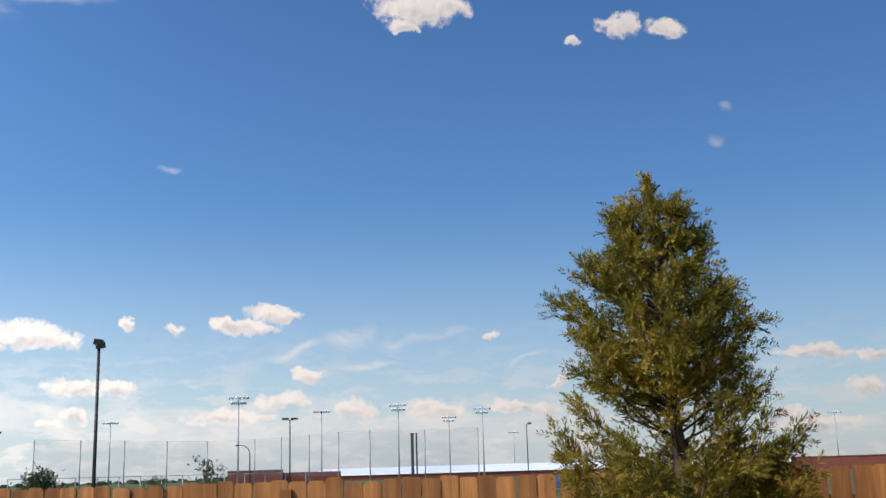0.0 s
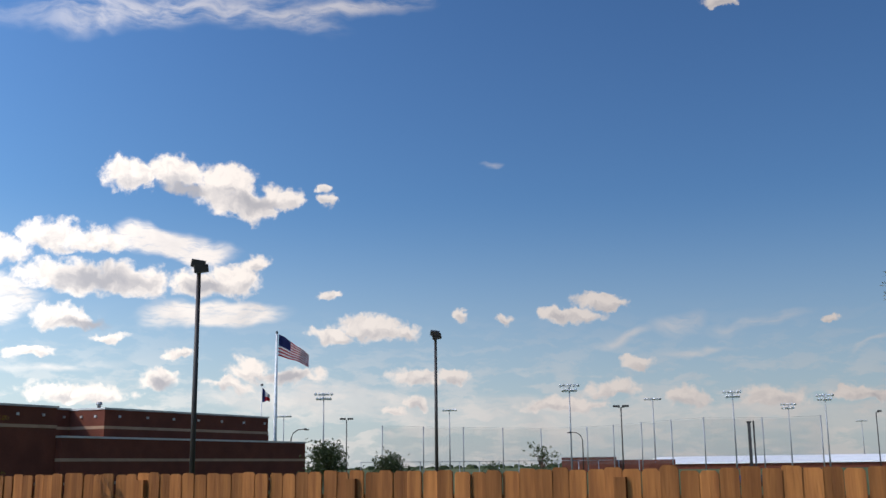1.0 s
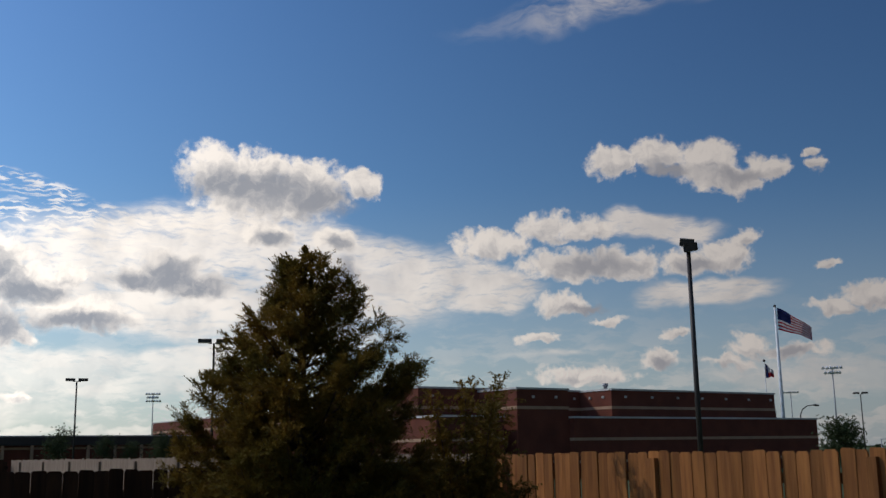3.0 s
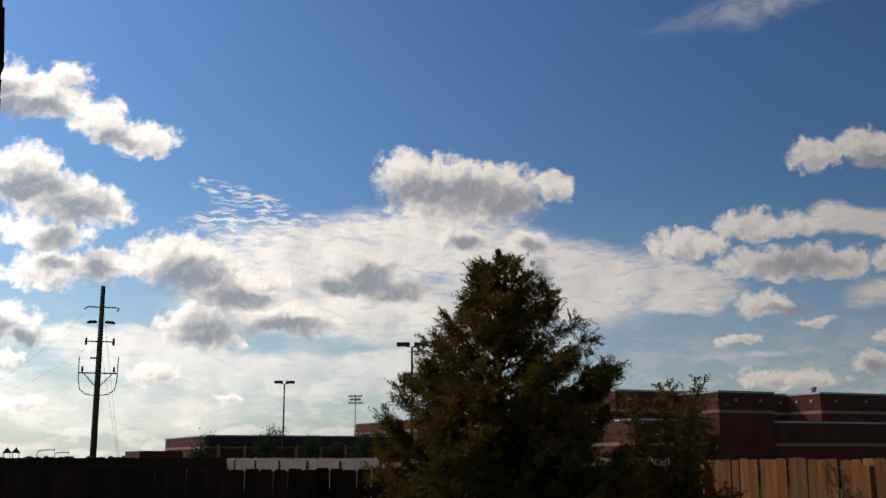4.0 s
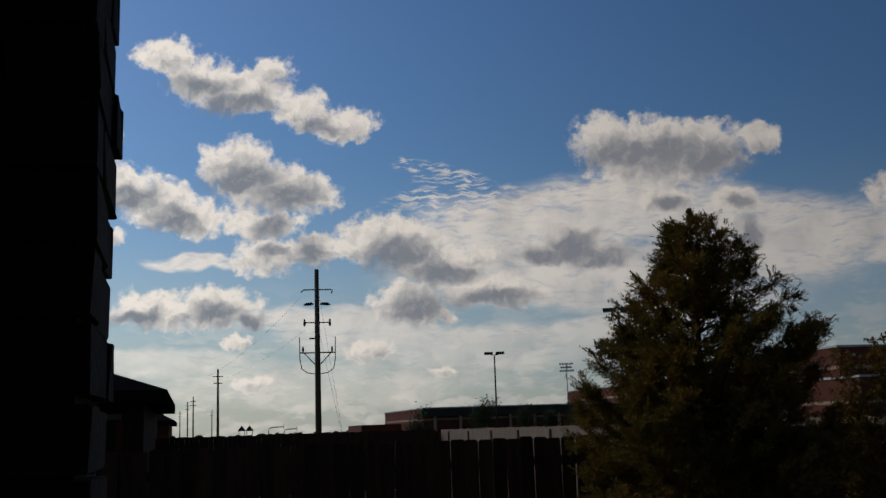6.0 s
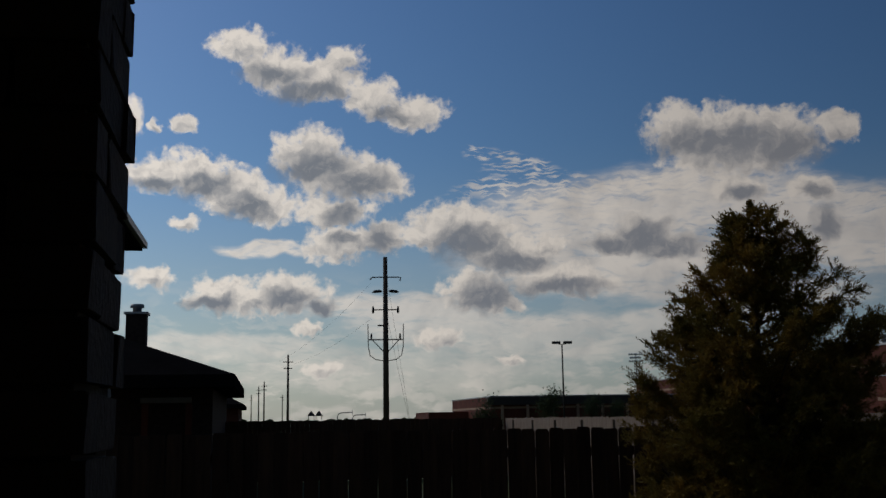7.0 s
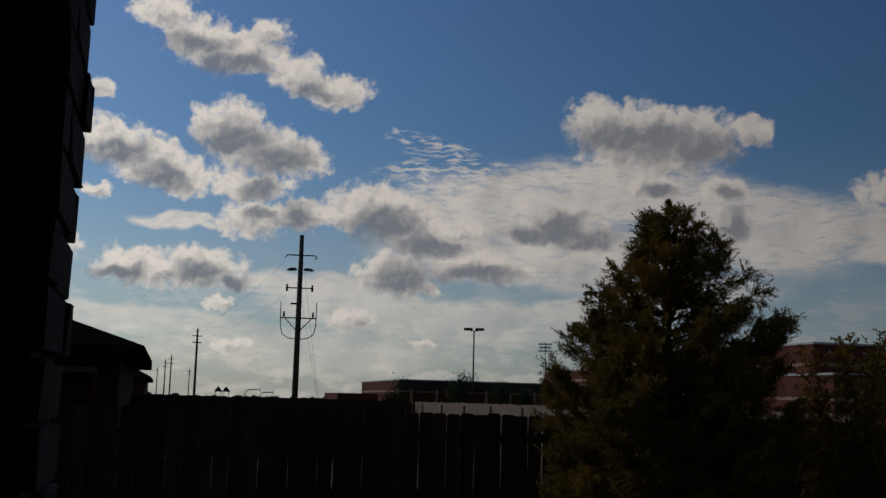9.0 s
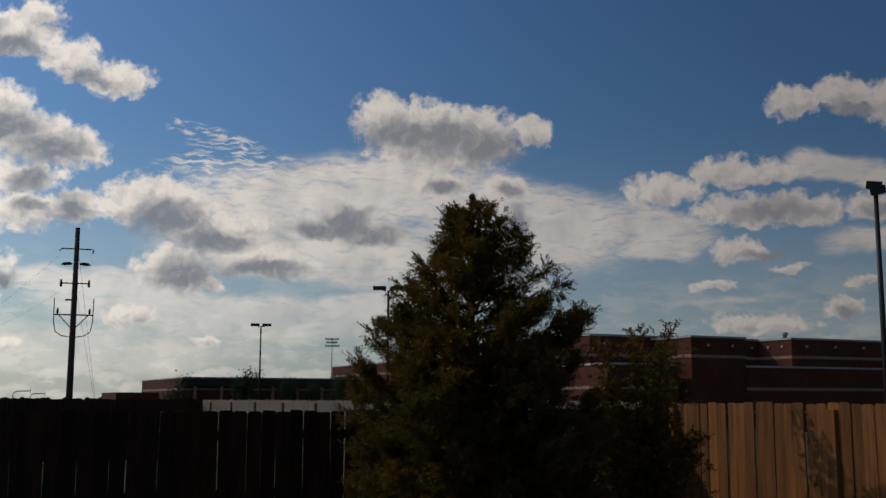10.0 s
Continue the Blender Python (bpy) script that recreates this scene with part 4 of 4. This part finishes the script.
# ---- small things out in the fields ----
def leafy(name, az, far, high, wide, label, category="tree", seed=1, foot=0.3, count=900, thin=1.0, mat=None):
    """A small round-headed tree or bush of many leaf sprays."""
    rnd = random.Random(seed)
    x, y = place(az, far)
    ob = thing(name, x, y, 0, 0, label, category)
    part("trunk", tube(bmesh.new(), [(0, 0, 0), (0.02 * wide, 0, high * 0.5), (0, 0.02 * wide, high * 0.9)], [0.04 * wide, 0.03 * wide, 0.01], 7), BARK, ob)
    wood, sprays = bmesh.new(), []
    hubs = []
    for _ in range(16):
        a, q = rnd.uniform(0, 6.283), rnd.random()
        r = wide / 2 * (0.35 + 0.5 * rnd.random()) * (1 - 0.55 * q)
        hub = Vector((math.cos(a) * r, math.sin(a) * r, high * (foot + (0.95 - foot) * q)))
        hubs.append(hub)
        tube(wood, [(0, 0, hub.z * 0.55), hub * 0.6 + Vector((0, 0, hub.z * 0.3)), hub], [0.012 * wide, 0.008 * wide, 0.004], 5)
    s = wide * 0.17
    for _ in range(count):
        hub = rnd.choice(hubs)
        p = hub + Vector((rnd.gauss(0, s * thin), rnd.gauss(0, s * thin), rnd.gauss(0, s * 0.8 * thin)))
        p.z = max(p.z, 0.1)
        sprays.append((p, Vector((rnd.uniform(-1, 1), rnd.uniform(-1, 1), rnd.uniform(-0.3, 1))), wide * 0.11))
    part("branchwork", wood, BARK, ob)
    blades(rnd, sprays, "crown", mat or LEAF_FAR, ob, wide * 0.06, wide * 0.028, 4, 1.0)
    return ob


leafy("young_tree", -55.6, 75, 3.15, 2.7, "small bushy tree beside the school", seed=2, count=1300)
leafy("bush", -58.95, 80, 2.45, 2.7, "low dark bush by the field", "bush", 3, 0.2, 1000)
leafy("bush", -61.6, 58, 2.2, 1.0, "low dark bush beside a lamp post", "bush", 4, 0.2, 500)
leafy("young_tree", -67.0, 70, 2.95, 2.6, "thin young tree with sparse branches", seed=5, foot=0.45, count=170, thin=0.8)
leafy("bush", -64.4, 110, 2.1, 2.0, "far dark bush at the field", "bush", 6, 0.2, 400)
for i, (az, far, high, wide) in enumerate(((-11.9, 119, 4.0, 2.6), (-15.45, 120, 4.6, 3.0), (-17.65, 120, 3.9, 2.4), (-18.9, 120, 3.6, 2.2), (-20.4, 118, 4.4, 2.8))):
    leafy("young_tree", az, far, high, wide, "dark round young tree before the school annex", seed=10 + i, count=900)

rnd = random.Random(77)
bm = bmesh.new()
for i in range(420):
    az = -105 + 120 * (i + rnd.random()) / 420
    far = rnd.uniform(900, 1300)
    x, y = place(az, far)
    r = rnd.uniform(3.0, 7.5)
    h = rnd.uniform(1.2, 4.2)
    top = bm.verts.new((x, y, h * 1.1))
    a0 = rnd.uniform(0, 6)
    lower = [bm.verts.new((x + r * math.cos(a0 + k * 1.0472) * rnd.uniform(0.7, 1.2), y + r * math.sin(a0 + k * 1.0472) * rnd.uniform(0.7, 1.2), 0)) for k in range(6)]
    upper = [bm.verts.new((x + 0.85 * r * math.cos(a0 + k * 1.0472) * rnd.uniform(0.6, 1.1), y + 0.85 * r * math.sin(a0 + k * 1.0472) * rnd.uniform(0.6, 1.1), h * rnd.uniform(0.6, 1.0))) for k in range(6)]
    for k in range(6):
        bm.faces.new((lower[k], lower[(k + 1) % 6], upper[(k + 1) % 6], upper[k]))
        bm.faces.new((upper[k], upper[(k + 1) % 6], top))
tagged(part("far_woods", bm, LEAF_FAR), "thin dark line of far trees on the horizon", "woods", kind="stuff")


def car(az, far, turn, mat, label):
    x, y = place(az, far)
    ob = thing("car", x, y, 0, turn, label, "car", "parked cars")
    bm = boxed(-2.2, -0.88, 0.32, 2.2, 0.88, 0.86)
    bmesh.ops.bevel(bm, geom=bm.edges[:], offset=0.14, segments=2)
    body = part("body", bm, mat, ob)
    bm = bmesh.new()
    v = [bm.verts.new(p) for p in ((-1.6, -0.8, 0.84), (1.2, -0.8, 0.84), (1.2, 0.8, 0.84), (-1.6, 0.8, 0.84), (-1.0, -0.62, 1.46), (0.45, -0.62, 1.46), (0.45, 0.62, 1.46), (-1.0, 0.62, 1.46))]
    for q in ((3, 2, 1, 0), (4, 5, 6, 7), (0, 1, 5, 4), (1, 2, 6, 5), (2, 3, 7, 6), (3, 0, 4, 7)):
        bm.faces.new([v[i] for i in q])
    part("cabin", bm, mat, ob)
    for x, y in itertools.product((-1.4, 1.4), (-0.8, 0.8)):
        wheel = part("wheel", tube(bmesh.new(), [(x, y - 0.1, 0.32), (x, y + 0.1, 0.32)], 0.32, 14), BRONZE, ob)
    for s in (-1, 1):
        part("side_window", boxed(-1.1, s * 0.72 - 0.03, 0.95, 0.6, s * 0.72 + 0.03, 1.36), GLASS_DARK, ob)
    return ob


car(-77.7, 95, 10, CAR_BLUE, "dark blue car parked beyond the fence")
car(-68.6, 100, 12, BRONZE, "black car parked beyond the fence")
car(-85.3, 95, 8, CAR_BLUE, "dark blue car parked beyond the fence")

pylon = thing("sign_pylon", *place(-77.9, 215), 0, -77.9, "pair of thick dark pylon posts at the field", "pylon")
for x, h, r in ((-0.5, 9.8, 0.3), (0.35, 9.9, 0.16)):
    part("post", boxed(x - r, -r, 0, x + r, r, h), BRONZE, pylon)
part("cap", boxed(-0.95, -0.4, 9.5, -0.05, 0.4, 9.85), BRONZE, pylon)
street = thing("street_lamp", *place(-69.2, 190), 0, -69.2, "street lamp with a curved arm", "street lamp")
part("pole", tube(bmesh.new(), [(0, 0, 0), (0, 0, 6.2), (-0.3, 0, 7.0), (-1.0, 0, 7.5), (-1.9, 0, 7.6)], [0.12, 0.1, 0.08, 0.07, 0.06], 8), BRONZE, street)
part("lamp_head", tube(bmesh.new(), [(-1.8, 0, 7.6), (-2.1, 0, 7.58), (-2.6, 0, 7.5)], [0.08, 0.16, 0.08], 8), BRONZE, street)
street2 = copy_thing(street, pose(*place(-53.7, 160), 0, 0, 0, 130))

# playground in the park
play = thing("playground_tower", *place(-2.75, 240), 0, -2.75, "dark twin-roofed playground tower", "playground")
for x in (-0.85, 0.85):
    for dx, dy in itertools.product((-0.6, 0.6), (-0.6, 0.6)):
        part("post", boxed(x + dx - 0.07, dy - 0.07, 0, x + dx + 0.07, dy + 0.07, 2.9), BRONZE, play)
    bm = bmesh.new()
    top = bm.verts.new((x, 0, 4.1))
    ring = [bm.verts.new((x + sx_ * 0.95, sy_ * 0.95, 2.85)) for sx_, sy_ in ((-1, -1), (1, -1), (1, 1), (-1, 1))]
    bm.faces.new(ring[::-1])
    for k in range(4):
        bm.faces.new((ring[k], ring[(k + 1) % 4], top))
    part("roof", bm, BRONZE, play)
part("deck", boxed(-1.5, -0.7, 1.3, 1.5, 0.7, 1.45), BRONZE, play)
for az, s in ((-4.35, 1.0), (-5.1, 0.85)):
    hoop = thing("backboard_arm", *place(az, 235), 0, az, "curved steel arm of an outdoor basketball hoop", "basketball hoop")
    part("arm", tube(bmesh.new(), [(-1.7 * s, 0, 0), (-1.7 * s, 0, 2.6 * s), (-1.5 * s, 0, 3.2 * s), (-0.9 * s, 0, 3.45 * s), (1.6 * s, 0, 3.5 * s)], 0.11, 7), STEEL, hoop)
    part("backboard", boxed(1.6 * s - 0.05, -0.8, 2.9 * s, 1.6 * s + 0.05, 0.8, 4.0 * s), WHITE_PAINT, hoop)

# wires
def wire(name, a, b, sag, label, r=0.02):
    a, b = Vector(a), Vector(b)
    pts = [a.lerp(b, i / 16) - Vector((0, 0, sag * 4 * (i / 16) * (1 - i / 16))) for i in range(17)]
    return tagged(part(name, tube(bmesh.new(), pts, r, 5), BRONZE), label, "cable")


ux, uy = place(-6.6, 118.0)
wx, wy = place(-1.33, 165.0)
for dx, z0, z1 in ((-1.7, 17.0, 11.0), (-1.4, 13.2, 10.0)):
    wire("power_line", (ux + dx, uy, z0), (wx + dx * 0.8, wy, z1), 0.9, "thin black power line between utility poles", 0.008)
for dx, z0 in ((0.2, 17.4), (0.2, 13.0)):
    wire("guy_wire", (ux + dx, uy, z0), (ux + 2.75, uy - 1, 0), 0.0, "thin steel guy wire of the utility pole", 0.013)

# net and chain-link
NETTING = bpy.data.materials.new("netting")
NETTING.use_nodes = True
nn, nl = NETTING.node_tree.nodes, NETTING.node_tree.links
nb = nn["Principled BSDF"]
nb.inputs["Base Color"].default_value, nb.inputs["Roughness"].default_value, nb.inputs["Alpha"].default_value = (0.12, 0.13, 0.14, 1), 0.8, 0.13
for a, b in zip(tops, tops[1:]):
    bm = bmesh.new()
    v = [bm.verts.new(p) for p in ((a[0], a[1], 2.0), (b[0], b[1], 2.0), (b[0], b[1], 8.8), (a[0], a[1], 8.8))]
    bm.faces.new(v)
    part("netting", bm, NETTING, net)
    part("cable", tube(bmesh.new(), [a, b], 0.014, 5), STEEL, net)
link = thing("chain_link_fence", 0, 0, 0, 0, "far chain-link fence with thin steel posts and a top rail", "fence")
last = None
for i in range(15):
    x, y = place(-57.4 - i * 1.05, 118 + i * 1.2)
    p = part("post", tube(bmesh.new(), [(0, 0, 0), (0, 0, 2.5)], 0.05, 6), STEEL, link)
    p.matrix_basis = pose(x, y, 0)
    if last:
        part("top_rail", tube(bmesh.new(), [(*last, 2.45), (x, y, 2.45)], 0.035, 5), STEEL, link)
    last = (x, y)

# second flag, hanging
state = thing("flag", *place(-52.15, 115.9), 10.4, -52, "limp flag in red, white and blue", "flag")
strip = flag_mesh(state, 1.1, 1.5, 3, 5, 1.0)
strip("canton", NAVY, 0.0, 0.34, 0, 1.0)
strip("stripe", WHITE_CLOTH, 0.34, 1.0, 0, 0.5)
strip("stripe", RED, 0.34, 1.0, 0.5, 1.0)

# roof vents of the school
for x, y in ((63.5, 66.0), (44.5, 70.0)):
    vent = thing("roof_vent", x, y, 6.6, 0, "small metal vent on the school roof", "vent")
    part("stack", tube(bmesh.new(), [(0, 0, -0.05), (0, 0, 0.55), (0, 0, 0.56), (0, 0, 0.8)], [0.16, 0.16, 0.26, 0.22], 10), STEEL, vent)

# ---- unseen house and porch roof, added to close the yard and cut sky light ----
tagged(part("wall_house", boxed(-12.0, -9.0, 0, 4.6, -1.7, 5.8), BRICK_WALL), "plain dark brick block for the unseen house, sized to cut sky light", "wall", kind="structure")
# assumed slab overhead, never in view, keeps sky light off the pillar
tagged(part("porch_roof", boxed(-12.0, -1.6, 2.75, 0.35, 1.55, 2.95), SHINGLE), "added dark porch slab over the brick pillar, unseen, cutting sky light", "roof", kind="structure")

# ---- the brick pillar ----
PX, PY, PD, PH = 0.012, 1.01, 0.28, 2.75
pillar = thing("brick_pillar", PX, PY, 0, 0, "dark rough brick porch pillar with recessed mortar joints", "pillar")
part("core", boxed(-0.75, 0.014, 0, -0.014, PD - 0.014, PH), MORTAR, pillar)


def brick_mesh(seed, lx, ly, lz):
    rnd = random.Random(seed)
    bm = boxed(0, 0, 0, lx, ly, lz)
    bmesh.ops.bevel(bm, geom=bm.edges[:], offset=0.004, segments=1)
    for v in bm.verts:
        v.co += Vector((rnd.uniform(-1, 1), rnd.uniform(-1, 1), rnd.uniform(-1, 1))) * 0.0022
    me = bpy.data.meshes.new("brick")
    bm.to_mesh(me), bm.free()
    me.materials.append(BRICK_WALL)
    return me


COURSE, JOINT = 0.076, 0.010
SIZES = {k: [brick_mesh(i * 7 + j, *k, COURSE - JOINT) for j in range(3)] for i, k in enumerate(((0.2, 0.09), (0.09, 0.2), (0.09, 0.17), (0.09, 0.07)))}
rnd = random.Random(41)
for row in range(int(PH / COURSE)):
    z = row * COURSE + 0.005
    lay = [((0.2, 0.09), -0.2, 0.0), ((0.09, 0.17), -0.09, 0.10)] if row % 2 == 0 else [((0.09, 0.2), -0.09, 0.0), ((0.09, 0.07), -0.09, 0.21)]
    x = -0.21 if row % 2 == 0 else -0.10
    while x > -0.74:
        lay.append(((0.2, 0.09), x - 0.2, 0.0))
        x -= 0.21
    for k, bx_, by_ in lay:
        b = new("brick", rnd.choice(SIZES[k]))
        b.parent = pillar
        b.matrix_basis = pose(bx_ + rnd.gauss(0, 0.0035), by_ + rnd.gauss(0, 0.003), z + rnd.gauss(0, 0.001), 0, rnd.gauss(0, 0.4), rnd.gauss(0, 0.5))
